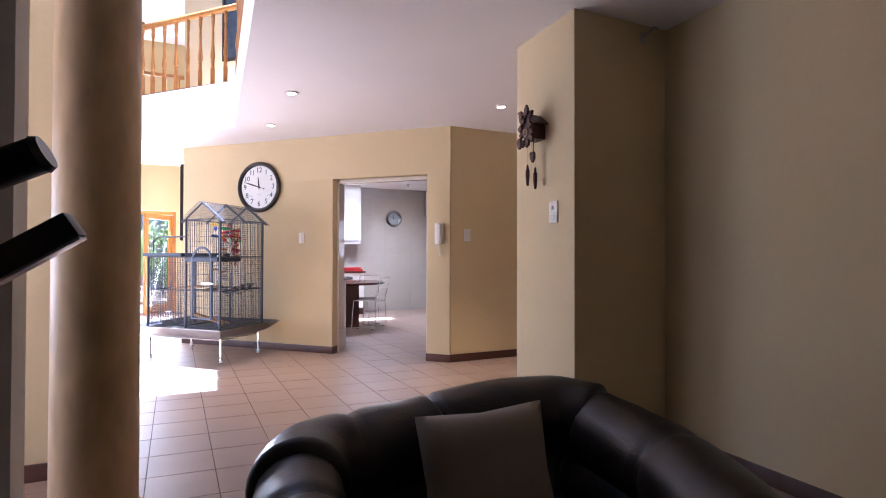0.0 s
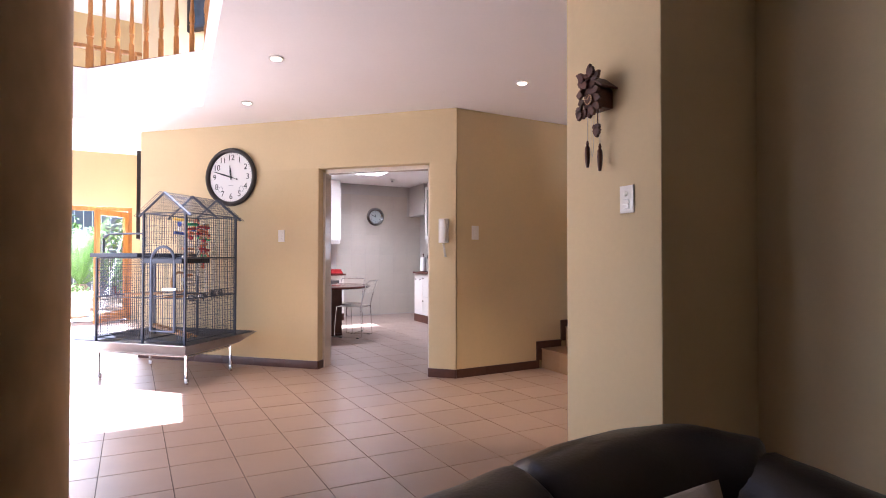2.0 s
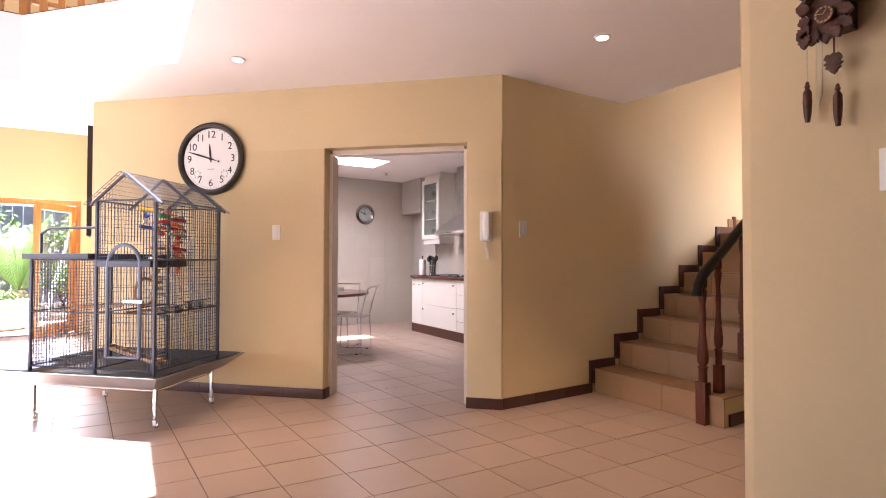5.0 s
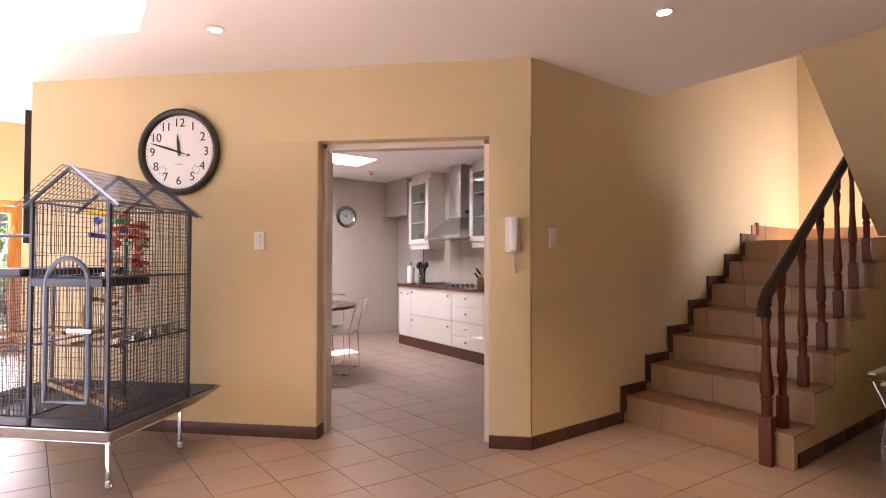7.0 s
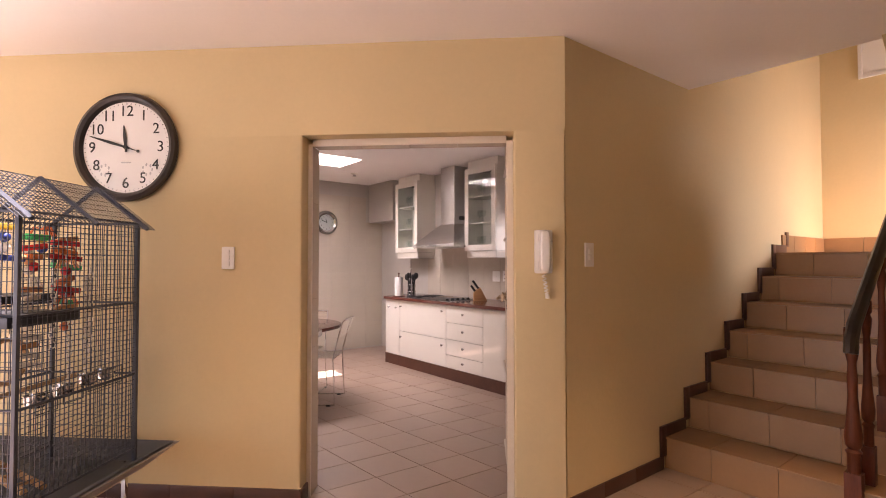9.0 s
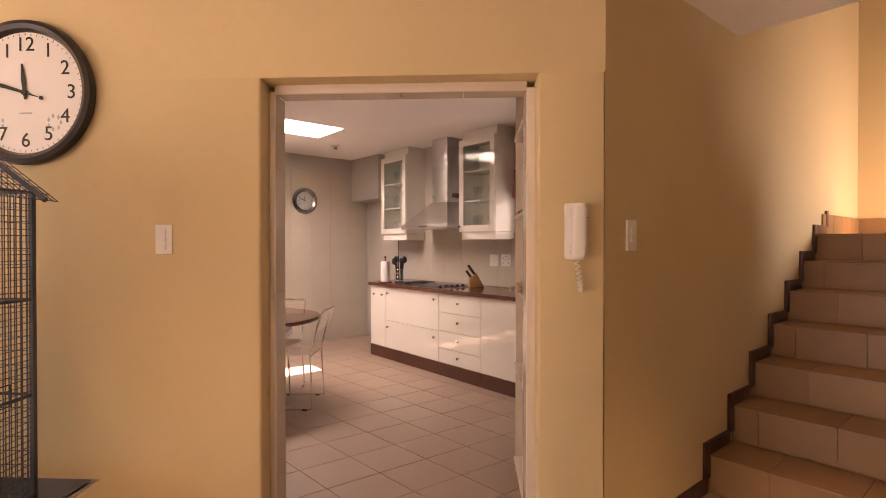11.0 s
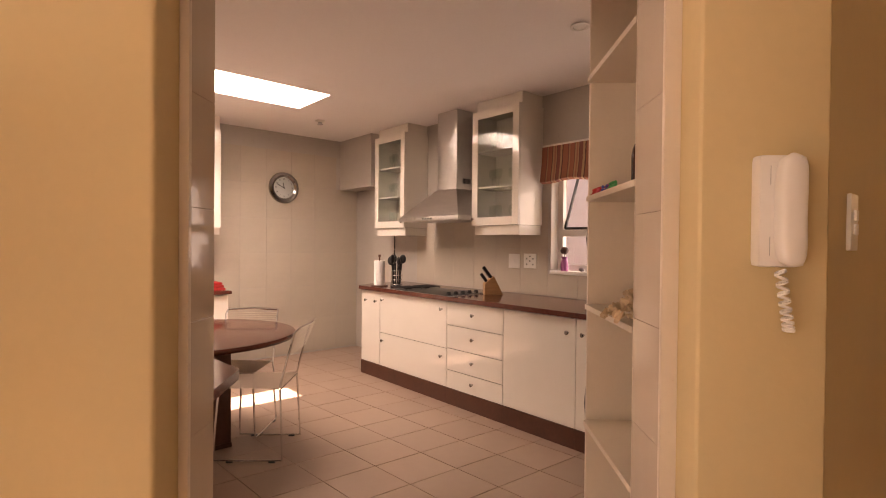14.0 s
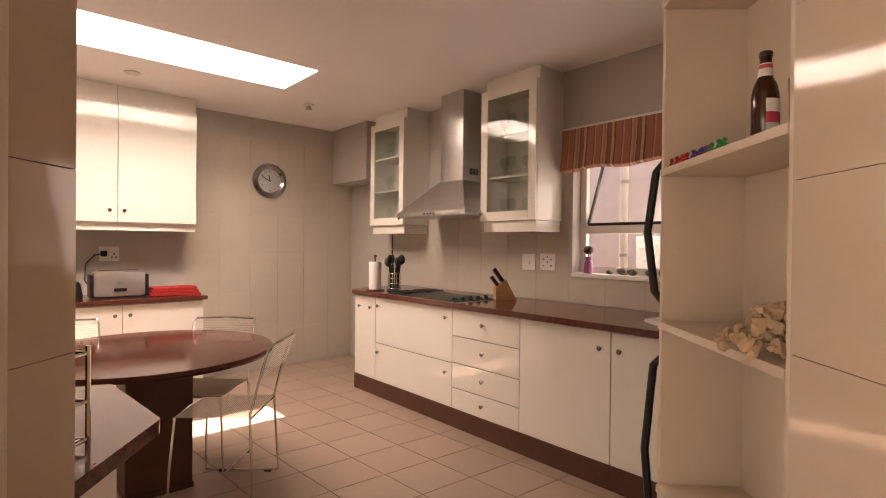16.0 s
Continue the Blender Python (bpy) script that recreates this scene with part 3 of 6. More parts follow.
for kind, y0, y1 in UNITS:
    unit = thing("base_cabinet", pose(0, 0, 0), {"double": "narrow white gloss base cabinet with open end shelves", "flaps": "wide white gloss base cabinet with two drop fronts", "drawers": "white gloss drawer unit with four drawers", "single": "white gloss base cabinet with one door", "sink": "white gloss base cabinet under the sink"}[kind], "cabinet", "kitchen base cabinets")
    part("body", quick(box, FX + 0.02, y0 + 0.001, Z0, KX - 0.002, y1 - 0.001, Z1 + 0.005), M_CABINET, unit)
    rows = {"flaps": [Z0, 0.467, Z1], "drawers": [Z0, 0.29, 0.475, 0.672, Z1]}.get(kind, [Z0, Z1])
    for a, b in zip(rows, rows[1:]):
        name = "drawer" if kind == "drawers" else "door"
        p = part(name, quick(box, FX, y0 + 0.003, a + 0.003, FX + 0.018, y1 - 0.003, b - 0.003, 0.003), M_CABINET, unit)
        if kind == "drawers":
            knob_at(p, FX, (y0 + y1) / 2, (a + b) / 2 + 0.01)
        elif kind == "flaps":
            knob_at(p, FX, y0 + 0.06, b - 0.075)
            knob_at(p, FX, y1 - 0.06, b - 0.075)
        else:
            knob_at(p, FX, y0 + 0.06 if kind != "sink" else y1 - 0.06, b - 0.10)
            if kind == "double":
                knob_at(p, FX, y1 - 0.1, b - 0.10)
    if kind == "double":
        for z in (0.16, 0.5):
            part("end_shelf", quick(prism, [(FX + 0.03, 9.501), (FX + 0.5, 9.501), (FX + 0.5, 9.61), (FX + 0.15, 9.61)], z, z + 0.025, 0.01), M_CABINET, unit)
    part("plinth", quick(box, FX - 0.004, y0 + 0.0005, 0.0, FX + 0.015, y1 - 0.0005, Z0 - 0.001, 0.002), M_PLINTH, unit, "red-brown plinth")
bm = bmesh.new()
prism(bm, [(FX - 0.04, 6.21), (KX - 0.002, 6.21), (KX - 0.002, 9.66), (FX + 0.25, 9.66), (FX - 0.04, 9.50)], WT - 0.035, WT, 0.012)
solo("worktop", bm, M_COUNTER, "polished red-brown granite worktop on white base cabinets", "worktop")

hob = thing("gas_hob", pose(4.12, 8.53, WT), "black gas hob with low pan supports and five dials", "hob")
part("plate", quick(box, -0.22, -0.44, 0.0005, 0.24, 0.42, 0.007, 0.003), M_BLACK, hob)
part("steel_edge", quick(box, -0.228, -0.448, 0.0003, 0.248, 0.428, 0.004, 0.001), M_STEEL, hob)
for dx, dy in ((-0.11, 0.28), (0.12, 0.28)):
    b = bmesh.new()
    for k in range(5):
        rod(b, (dx - 0.09 + 0.045 * k, dy - 0.1, 0.024), (dx - 0.09 + 0.045 * k, dy + 0.1, 0.024), 0.004)
    for e in (-0.1, 0.1):
        tube(b, [(dx - 0.09, dy + e, 0.007), (dx - 0.09, dy + e, 0.024), (dx + 0.09, dy + e, 0.024), (dx + 0.09, dy + e, 0.007)], 0.004)
    part("pan_support", b, M_BLACK, hob)
    part("burner", quick(lathe, [(0.04, 0.007), (0.04, 0.013), (0.026, 0.015), (0.026, 0.02)], 16, (dx, dy, 0)), M_BLACK, hob)
for i in range(5):
    part("dial", quick(lathe, [(0.024, 0.007), (0.022, 0.012), (0.017, 0.03), (0.012, 0.034)], 14, (-0.17 + i * 0.082, -0.38, 0)), M_BLACK, hob)

towel = thing("paper_towel_holder", pose(4.01, 9.29, WT), "white paper towel roll on a dark upright holder", "paper towel")
part("roll", quick(lathe, [(0.055, 0.012), (0.057, 0.03), (0.057, 0.25), (0.055, 0.262)], 24), M_PAPER, towel)
part("spindle", quick(lathe, [(0.085, 0), (0.085, 0.010), (0.008, 0.011), (0.008, 0.30), (0.014, 0.305), (0.012, 0.325)], 20), M_PLINTH, towel)
ut = thing("utensil_stand", pose(4.09, 9.10, WT), "black wire stand full of hanging black utensils", "utensils")
b = bmesh.new()
for z in (0.03, 0.075, 0.12, 0.165):
    tube(b, [(0.055 * math.cos(q), 0.055 * math.sin(q), z) for q in (2 * math.pi * i / 16 for i in range(17))], 0.003, 5)
for i in range(10):
    q = 2 * math.pi * i / 10
    rod(b, (0.055 * math.cos(q), 0.055 * math.sin(q), 0.01), (0.055 * math.cos(q), 0.055 * math.sin(q), 0.165), 0.0025, 0.0025, 4)
part("wire_basket", b, M_CHROME, ut)
part("base", quick(lathe, [(0.065, 0), (0.065, 0.01), (0.05, 0.012)], 20), M_BLACK, ut)
for i in range(6):
    a = i * math.pi / 3 + 0.2
    b = bmesh.new()
    x, y = 0.03 * math.cos(a), 0.03 * math.sin(a)
    rod(b, (x, y, 0.013), (x * 1.6, y * 1.6, 0.24), 0.009)
    for v in ball(b, (0, 0, 0), 0.04, 0.85, 0.45, 1.15, 2):
        v.co = pose(x * 2.1, y * 2.1, 0.265 + 0.02 * (i % 2), 0, 0, math.degrees(a)) @ v.co
    part("utensil", b, M_BLACK, ut)
kb = thing("knife_block", pose(4.42, 7.965, WT, 0, 0, 54), "light wood knife block with black-handled knives", "knife block")
b = bmesh.new()
slab(b, [(0.0, 0.0), (0.165, 0.0), (0.165, 0.10), (0.085, 0.165)], "x", -0.05, 0.05)
bmesh.ops.bevel(b, geom=b.edges[:], offset=0.003, segments=1, affect="EDGES")
part("block", b, M_LIGHTWOOD, kb, "", 0)
for i, (x, y, z, ln) in enumerate(((-0.03, 0.105, 0.149, 0.12), (0.0, 0.105, 0.149, 0.115), (0.03, 0.105, 0.149, 0.11), (-0.022, 0.145, 0.116, 0.085), (0.015, 0.145, 0.116, 0.08))):
    b = bmesh.new()
    box(b, -0.008, -0.013, -0.004, 0.008, 0.013, ln, 0.005, pose(x, y, z, -36, 0, 0))
    part("knife_handle", b, M_BLACK, kb)


def socket(x, y, z, rz, label, w=0.09, h=0.12, rockers=2, name="socket"):
    """Faces -y when rz is 0."""
    t = thing(name, pose(x, y, z, 0, 0, rz), label, "switch" if "switch" in label else "socket", "wall plates")
    part("plate", quick(box, -w / 2, -0.010, -h / 2, w / 2, -0.0003, h / 2, 0.003), M_PLASTIC, t)
    for i in range(rockers):
        zc = (i - (rockers - 1) / 2) * 0.034
        part("rocker", quick(box, -0.013, -0.016, zc - 0.013, 0.013, -0.0098, zc + 0.013, 0.002), M_PLASTIC, t)
    return t


s1 = socket(KX, 7.995, 1.207, -90, "white socket plate on the grey kitchen wall", 0.13, 0.13, 1)
s2 = socket(KX, 7.81, 1.213, -90, "white double socket on the grey kitchen wall", 0.14, 0.13, 0)
for dx, dz in ((-0.035, 0.02), (0.035, 0.02), (-0.035, -0.03), (0.035, -0.03), (0, 0.0), (0, 0.04)):
    part("pin_hole", quick(box, dx - 0.006, -0.0115, dz - 0.006, dx + 0.006, -0.0095, dz + 0.006), M_INK, s2, "", 0)


def glazed_cabinet(y0, y1, z0, z1, label):
    x = 4.30
    t = thing("wall_cabinet", pose(0, 0, 0), label, "cabinet", "glazed wall cabinets")
    b = bmesh.new()
    box(b, x + 0.02, y0, z0, KX - 0.002, y0 + 0.02, z1)
    box(b, x + 0.02, y1 - 0.02, z0, KX - 0.002, y1, z1)
    box(b, KX - 0.02, y0 + 0.0205, z0, KX - 0.002, y1 - 0.0205, z1)
    box(b, x + 0.02, y0 + 0.0205, z0, KX - 0.021, y1 - 0.0205, z0 + 0.02)
    box(b, x + 0.02, y0 + 0.0205, z1 - 0.02, KX - 0.021, y1 - 0.0205, z1)
    part("body", b, M_CABINET, t, "", 0)
    part("cornice", quick(box, x + 0.05, y0 + 0.01, z1 + 0.0005, KX - 0.002, y1 - 0.01, CEIL - 0.002, 0.004), M_CABINET, t)
    part("pelmet", quick(box, x + 0.03, y0 + 0.015, z0 - 0.085, KX - 0.002, y1 - 0.015, z0 - 0.0005, 0.006), M_CABINET, t)
    d = part("door", bmesh_door(x, y0, y1, z0, z1), M_CABINET, t, "white framed glass door", 0)
    part("pane", quick(box, x + 0.006, y0 + 0.07, z0 + 0.07, x + 0.010, y1 - 0.07, z1 - 0.07), M_GLASS, d, "clear glass pane", 0).visible_shadow = False
    knob_at(d, x, y1 - 0.03 if y0 < 8.5 else y0 + 0.03, z0 + 0.06)
    hs = [z0 + 0.02, z0 + (z1 - z0) * 0.34, z0 + (z1 - z0) * 0.66]
    for z in hs[1:]:
        part("shelf", quick(box, x + 0.03, y0 + 0.0205, z - 0.016, KX - 0.021, y1 - 0.0205, z), M_CABINET, t, "", 0)
    for z in hs:
        for i in range(4):
            g = quick(lathe, [(0.028, 0.0), (0.005, 0.006), (0.005, 0.07), (0.03, 0.09), (0.036, 0.12), (0.032, 0.16)], 12)
            yy = y0 + 0.1 + i * (y1 - y0 - 0.2) / 3
            solo("drinking_glass", g, M_GLASS, "clear stemmed glass on a cabinet shelf", "glass", pose(x + 0.12 + 0.05 * (i % 2), yy, z + 0.0005), "glasses in the cabinets").visible_shadow = False


def bmesh_door(x, y0, y1, z0, z1):
    b = bmesh.new()
    w = 0.072
    box(b, x, y0 + 0.002, z0, x + 0.019, y0 + w, z1, 0.003)
    box(b, x, y1 - w, z0, x + 0.019, y1 - 0.002, z1, 0.003)
    box(b, x, y0 + w + 0.0003, z0, x + 0.019, y1 - w - 0.0003, z0 + w, 0.003)
    box(b, x, y0 + w + 0.0003, z1 - w, x + 0.019, y1 - w - 0.0003, z1, 0.003)
    return b


glazed_cabinet(7.685, 8.24, 1.525, 2.545, "white wall cabinet with a glass door and glasses inside")
glazed_cabinet(9.265, 9.83, 1.525, 2.545, "white wall cabinet with a glass door full of glasses")

hood = thing("cooker_hood", pose(0, 0, 0), "brushed steel chimney cooker hood over the hob", "cooker hood")
b = bmesh.new()
box(b, 4.34, 8.49, 1.885, KX - 0.002, 8.77, CEIL - 0.004, 0.004)
part("chimney", b, M_STEEL, hood)
b = bmesh.new()
lo = [b.verts.new(p) for p in ((4.13, 8.24, 1.62), (KX - 0.002, 8.24, 1.62), (KX - 0.002, 9.10, 1.62), (4.13, 9.10, 1.62))]
hi = [b.verts.new(p) for p in ((4.33, 8.48, 1.885), (KX - 0.002, 8.48, 1.885), (KX - 0.002, 8.78, 1.885), (4.33, 8.78, 1.885))]
for i in range(4):
    b.faces.new((lo[i], lo[(i + 1) % 4], hi[(i + 1) % 4], hi[i]))
b.faces.new(lo[::-1])
b.faces.new(hi)
part("canopy", b, M_STEEL, hood, "", 0)
part("rim", quick(box, 4.12, 8.23, 1.575, KX - 0.002, 9.11, 1.619, 0.004), M_STEEL, hood)
for i in range(6):
    part("vent_slot", quick(box, 4.42 + i * 0.018, 8.4875, 1.94, 4.432 + i * 0.018, 8.4898, 1.99), M_INK, hood, "", 0)
for i in range(4):
    part("button", quick(lathe, [(0.009, 0), (0.009, 0.006)], 10, (4.1195, 8.6 + i * 0.04, 1.597), pose(0, 0, 0, 0, -90, 0)), M_BLACK, hood)

sink = thing("sink", pose(4.28, 6.60, WT), "round stainless steel sink set in the worktop", "sink")
part("rim", quick(lathe, [(0.19, 0.0005), (0.225, 0.0005), (0.222, 0.006), (0.19, 0.004)], 40, (0, 0, 0), None, True), M_STEEL, sink)
part("bowl", quick(lathe, [(0.005, 0.0008), (0.19, 0.001), (0.188, 0.003), (0.005, 0.002)], 40), M_STEEL, sink)
cable = thing("wall_cable", pose(KX - 0.009, 9.865, 0), "thin dark cable from the wall cabinet to the worktop", "cable")
part("run", quick(rod, (0, 0, WT), (0, 0, 1.44), 0.005, 0.005, 6), M_RAIL, cable)
for z in (1.02, 1.28):
    part("clip", quick(box, -0.008, -0.009, z, 0.0055, 0.009, z + 0.008), M_PLASTIC, cable, "", 0)

# window, blind and the sill
win = tagged(new("window_1"), "white framed kitchen window with an open top light", "window", "", "structure")
x0, x1 = KX + 0.10, KX + 0.14
b = bmesh.new()
box(b, x0, WY0, WZ0 + 0.03, x1, WY0 + 0.05, WZ1)
box(b, x0, WY1 - 0.05, WZ0 + 0.03, x1, WY1, WZ1)
box(b, x0, WY0 + 0.0505, WZ0 + 0.03, x1, WY1 - 0.0505, WZ0 + 0.08)
box(b, x0, WY0 + 0.0505, WZ1 - 0.05, x1, WY1 - 0.0505, WZ1)
box(b, x0, WY0 + 0.0505, 1.43, x1, WY1 - 0.0505, 1.49)
part("window_frame", b, M_PLASTIC, win, "white window frame", 0)
part("pane", quick(box, x0 + 0.015, WY0 + 0.05, WZ0 + 0.08, x0 + 0.02, WY1 - 0.05, 1.43), M_WINDOW, win, "", 0).visible_shadow = False
cas = part("top_light", quick(box, 0, 0, 0, 0.004, WY1 - WY0 - 0.12, 0.56), M_WINDOW, win, "glass of the open top light", 0)
cas.matrix_basis = pose(x0 + 0.02, WY0 + 0.06, 1.5, 0, 22, 0)
cas.visible_shadow = False
b = bmesh.new()
for a, c in (((0, 0, 0), (0, WY1 - WY0 - 0.12, 0)), ((0, 0, 0), (0, 0, 0.56)), ((0, WY1 - WY0 - 0.12, 0), (0, WY1 - WY0 - 0.12, 0.56))):
    rod(b, a, c, 0.012, 0.012, 4)
sash = part("sash", b, M_BLACK, win, "dark edged sash")
sash.matrix_basis = pose(x0 + 0.02, WY0 + 0.06, 1.5, 0, 22, 0)
part("window_sill", quick(box, KX - 0.02, WY0 + 0.002, WZ0 + 0.0005, KX + 0.099, WY1 - 0.002, WZ0 + 0.03, 0.005), M_PLASTIC, win, "white tiled sill")
M_BLIND = bpy.data.materials.new("striped_blind_cloth")
M_BLIND.use_nodes = True
n, l = M_BLIND.node_tree.nodes, M_BLIND.node_tree.links
tc, sep, mul, fra, cr, ns, mixn = n.new("ShaderNodeTexCoord"), n.new("ShaderNodeSeparateXYZ"), n.new("ShaderNodeMath"), n.new("ShaderNodeMath"), n.new("ShaderNodeValToRGB"), n.new("ShaderNodeTexNoise"), n.new("ShaderNodeMath")
mul.operation, fra.operation, mixn.operation = "MULTIPLY", "FRACT", "MULTIPLY_ADD"
mul.inputs[1].default_value = 4.6
mixn.inputs[1].default_value = 0.05
ns.inputs["Scale"].default_value, ns.inputs["Detail"].default_value = 55, 3
cr.color_ramp.interpolation = "LINEAR"
while len(cr.color_ramp.elements) > 1:
    cr.color_ramp.elements.remove(cr.color_ramp.elements[-1])
RUST, DUSK, SAND, DARK = (0.40, 0.155, 0.10), (0.27, 0.105, 0.085), (0.52, 0.36, 0.22), (0.15, 0.065, 0.055)
cr.color_ramp.elements[0].color = (*RUST, 1)
for q, c in ((0.20, RUST), (0.22, DARK), (0.25, DARK), (0.27, SAND), (0.34, SAND), (0.36, DUSK), (0.48, DUSK), (0.50, DARK), (0.52, SAND), (0.58, RUST), (0.66, SAND), (0.70, DARK), (0.73, RUST), (0.90, RUST), (0.93, SAND), (0.97, DUSK)):
    cr.color_ramp.elements.new(q).color = (*c, 1)
l.new(tc.outputs["Object"], sep.inputs[0])
l.new(tc.outputs["Object"], ns.inputs["Vector"])
l.new(sep.outputs["Y"], mul.inputs[0])
l.new(ns.outputs["Fac"], mixn.inputs[0])
l.new(mul.outputs[0], mixn.inputs[2])
l.new(mixn.outputs[0], fra.inputs[0])
l.new(fra.outputs[0], cr.inputs[0])
l.new(cr.outputs[0], n["Principled BSDF"].inputs["Base Color"])
n["Principled BSDF"].inputs["Roughness"].default_value = 0.9
blind = thing("roman_blind", pose(0, 0, 0), "striped rust and ochre cloth blind pulled up over the window", "blind")
b = bmesh.new()
pts = []
NB = 60
for i in range(NB + 1):
    y = WY0 + 0.02 + (WY1 + 0.06 - WY0 - 0.02) * i / NB
    w = 0.003 * math.sin(i * 0.9) + 0.0015 * math.sin(i * 2.3)
    pts.append([(KX - 0.055 + w * 0.3, y, 2.19), (KX - 0.062 + w, y, 2.05), (KX - 0.085 + w, y, 1.90 - 0.01 * math.sin(i * 0.25)), (KX - 0.05 + w, y, 1.885 - 0.01 * math.sin(i * 0.25)), (KX - 0.03, y, 2.0), (KX - 0.02, y, 2.19)])
vv = [[b.verts.new(q) for q in row] for row in pts]
for a, c in zip(vv, vv[1:]):
    for j in range(6):
        k = (j + 1) % 6
        b.faces.new((a[j], a[k], c[k], c[j]))
b.faces.new(vv[0][::-1])
b.faces.new(vv[-1])
part("cloth", b, M_BLIND, blind)
part("headrail", quick(box, KX - 0.058, WY0 + 0.02, 2.1905, KX - 0.001, WY1 + 0.06, 2.205), M_PLASTIC, blind)
vase = thing("bud_vase", pose(KX + 0.03, 7.47, WZ0 + 0.03), "violet glass vase with a dark dried bloom on the sill", "vase")
part("glass", quick(lathe, [(0.03, 0), (0.034, 0.03), (0.03, 0.07), (0.022, 0.10), (0.03, 0.12)], 14), M_MAGENTA, vase)
b = bmesh.new()
rod(b, (0, 0, 0.1), (0, 0, 0.15), 0.004)
ball(b, (0, 0, 0.17), 0.038, 1, 1, 0.9, 2)
part("bloom", b, M_SKIRT, vase)
random.seed(5)
for y, s in ((7.30, 0.022), (7.20, 0.035), (7.13, 0.028), (7.0, 0.03), (6.9, 0.035), (6.8, 0.03)):
    b = bmesh.new()
    for v in ball(b, (0, 0, 0), s, 1.1, 1.2, 0.8, 2):
        v.co *= 1 + 0.25 * noise.noise(v.co * 40)
    zmin = min(v.co.z for v in b.verts)
    for v in b.verts:
        v.co.z -= zmin
    solo("pebble", b, M_STONE, "small dark stone on the window sill", "stone", pose(KX + 0.03, y, WZ0 + 0.03), "stones on the sill")

kc = thing("kitchen_clock", pose(3.6, KY, 2.0), "round silver wall clock on the grey kitchen wall", "clock")
RX90 = pose(0, 0, 0, 90, 0, 0)
part("rim", quick(lathe, [(0.17, 0.0003), (0.185, 0.012), (0.18, 0.03), (0.150, 0.036), (0.125, 0.020), (0.12, 0.0003)], 40, (0, 0, 0), RX90, True), M_KNOB, kc)
part("face", quick(lathe, [(0.125, 0.019), (0.124, 0.022)], 40, (0, 0, 0), RX90), mat("grey_blue_dial", (0.42, 0.45, 0.45), 0.3, var=0.05, bump=0), kc)
for a, ln in ((-12, 0.06), (-66, 0.09)):
    p = part("hand", quick(box, -0.005, -0.0255, -0.01, 0.005, -0.0235, ln), M_INK, kc, "", 0)
    p.matrix_basis = pose(0, 0, 0, 0, a, 0)
for h in range(12):
    lettering(str(h or 12), 0.03, pose(0.1 * math.sin(h * math.pi / 6), -0.0235, 0.1 * math.cos(h * math.pi / 6), 90, 0, 0), M_INK, kc)

# left-hand units on the back wall
for i, (x0, x1) in enumerate(((0.02, 0.74), (0.74, 1.45), (1.45, 2.162), (2.162, 2.775))):
    t = thing("base_cabinet", pose(0, 0, 0), "white gloss base cabinet under the toaster worktop", "cabinet", "back wall base cabinets")
    part("body", quick(box, x0 + 0.001, 10.14, 0.13, x1 - 0.001, KY - 0.002, 0.834), M_CABINET, t, "", 0)
    d = part("door", quick(box, x0 + 0.003, 10.12, 0.135, x1 - 0.003, 10.138, 0.828, 0.003), M_CABINET, t)
    knob_at(d, x1 - 0.055 if i % 2 == 0 else x0 + 0.05, 10.12, 0.747, 0, 90)
    part("plinth", quick(box, x0, 10.13, 0.0, x1, 10.15, 0.129), M_PLINTH, t, "red-brown plinth", 0)
    u = thing("wall_cabinet", pose(0, 0, 0), "white gloss wall cabinet hung on the grey wall", "cabinet", "back wall cabinets")
    part("body", quick(box, x0 + 0.001, 10.38, 1.50, x1 - 0.001, KY - 0.002, 2.50), M_CABINET, u, "", 0)
    d = part("door", quick(box, x0 + 0.003, 10.36, 1.50, x1 - 0.003, 10.378, 2.50, 0.003), M_CABINET, u)
    knob_at(d, x1 - 0.06 if i % 2 == 0 else x0 + 0.045, 10.36, 1.595, 0, 90)
    part("pelmet", quick(box, x0 + 0.001, 10.40, 1.43, x1 - 0.001, KY - 0.002, 1.4995), M_CABINET, u, "", 0)
    part("cornice", quick(box, x0 + 0.001, 10.40, 2.5005, x1 - 0.001, KY - 0.002, CEIL - 0.003), M_CABINET, u, "", 0)
b = quick(box, 0.01, 10.09, 0.837, 2.80, KY - 0.002, 0.872, 0.01)
solo("worktop", b, M_COUNTER, "polished red-brown granite worktop along the back wall", "worktop")
to = thing("toaster", pose(2.168, 10.34, 0.872), "brushed steel toaster with black ends on the worktop", "toaster")
b = quick(box, -0.185, -0.085, 0.012, 0.185, 0.085, 0.215, 0.035)
for v in b.verts:
    v.co.z += 0.012 * max(0.0, v.co.z - 0.1) / 0.1 * (1 - (v.co.x / 0.19) ** 2)
part("body", b, mat("satin_steel", (0.52, 0.50, 0.46), 0.38, 0.8, var=0.06, bump=0.01), to)
for sx in (-1, 1):
    part("end_cap", quick(box, sx * 0.196 - 0.012, -0.08, 0.01, sx * 0.196 + 0.012, 0.08, 0.195, 0.011), M_BLACK, to)
part("base", quick(box, -0.19, -0.082, 0.0, 0.19, 0.082, 0.0115), M_BLACK, to, "", 0)
part("control_panel", quick(box, -0.045, -0.091, 0.055, 0.045, -0.0845, 0.082, 0.003), M_BLACK, to)
part("maker_mark", quick(box, -0.022, -0.0865, 0.12, 0.022, -0.0845, 0.131), M_PEWTER, to, "", 0)
part("slot", quick(box, -0.14, -0.02, 0.2255, 0.14, 0.02, 0.229), M_INK, to, "", 0)
b = bmesh.new()
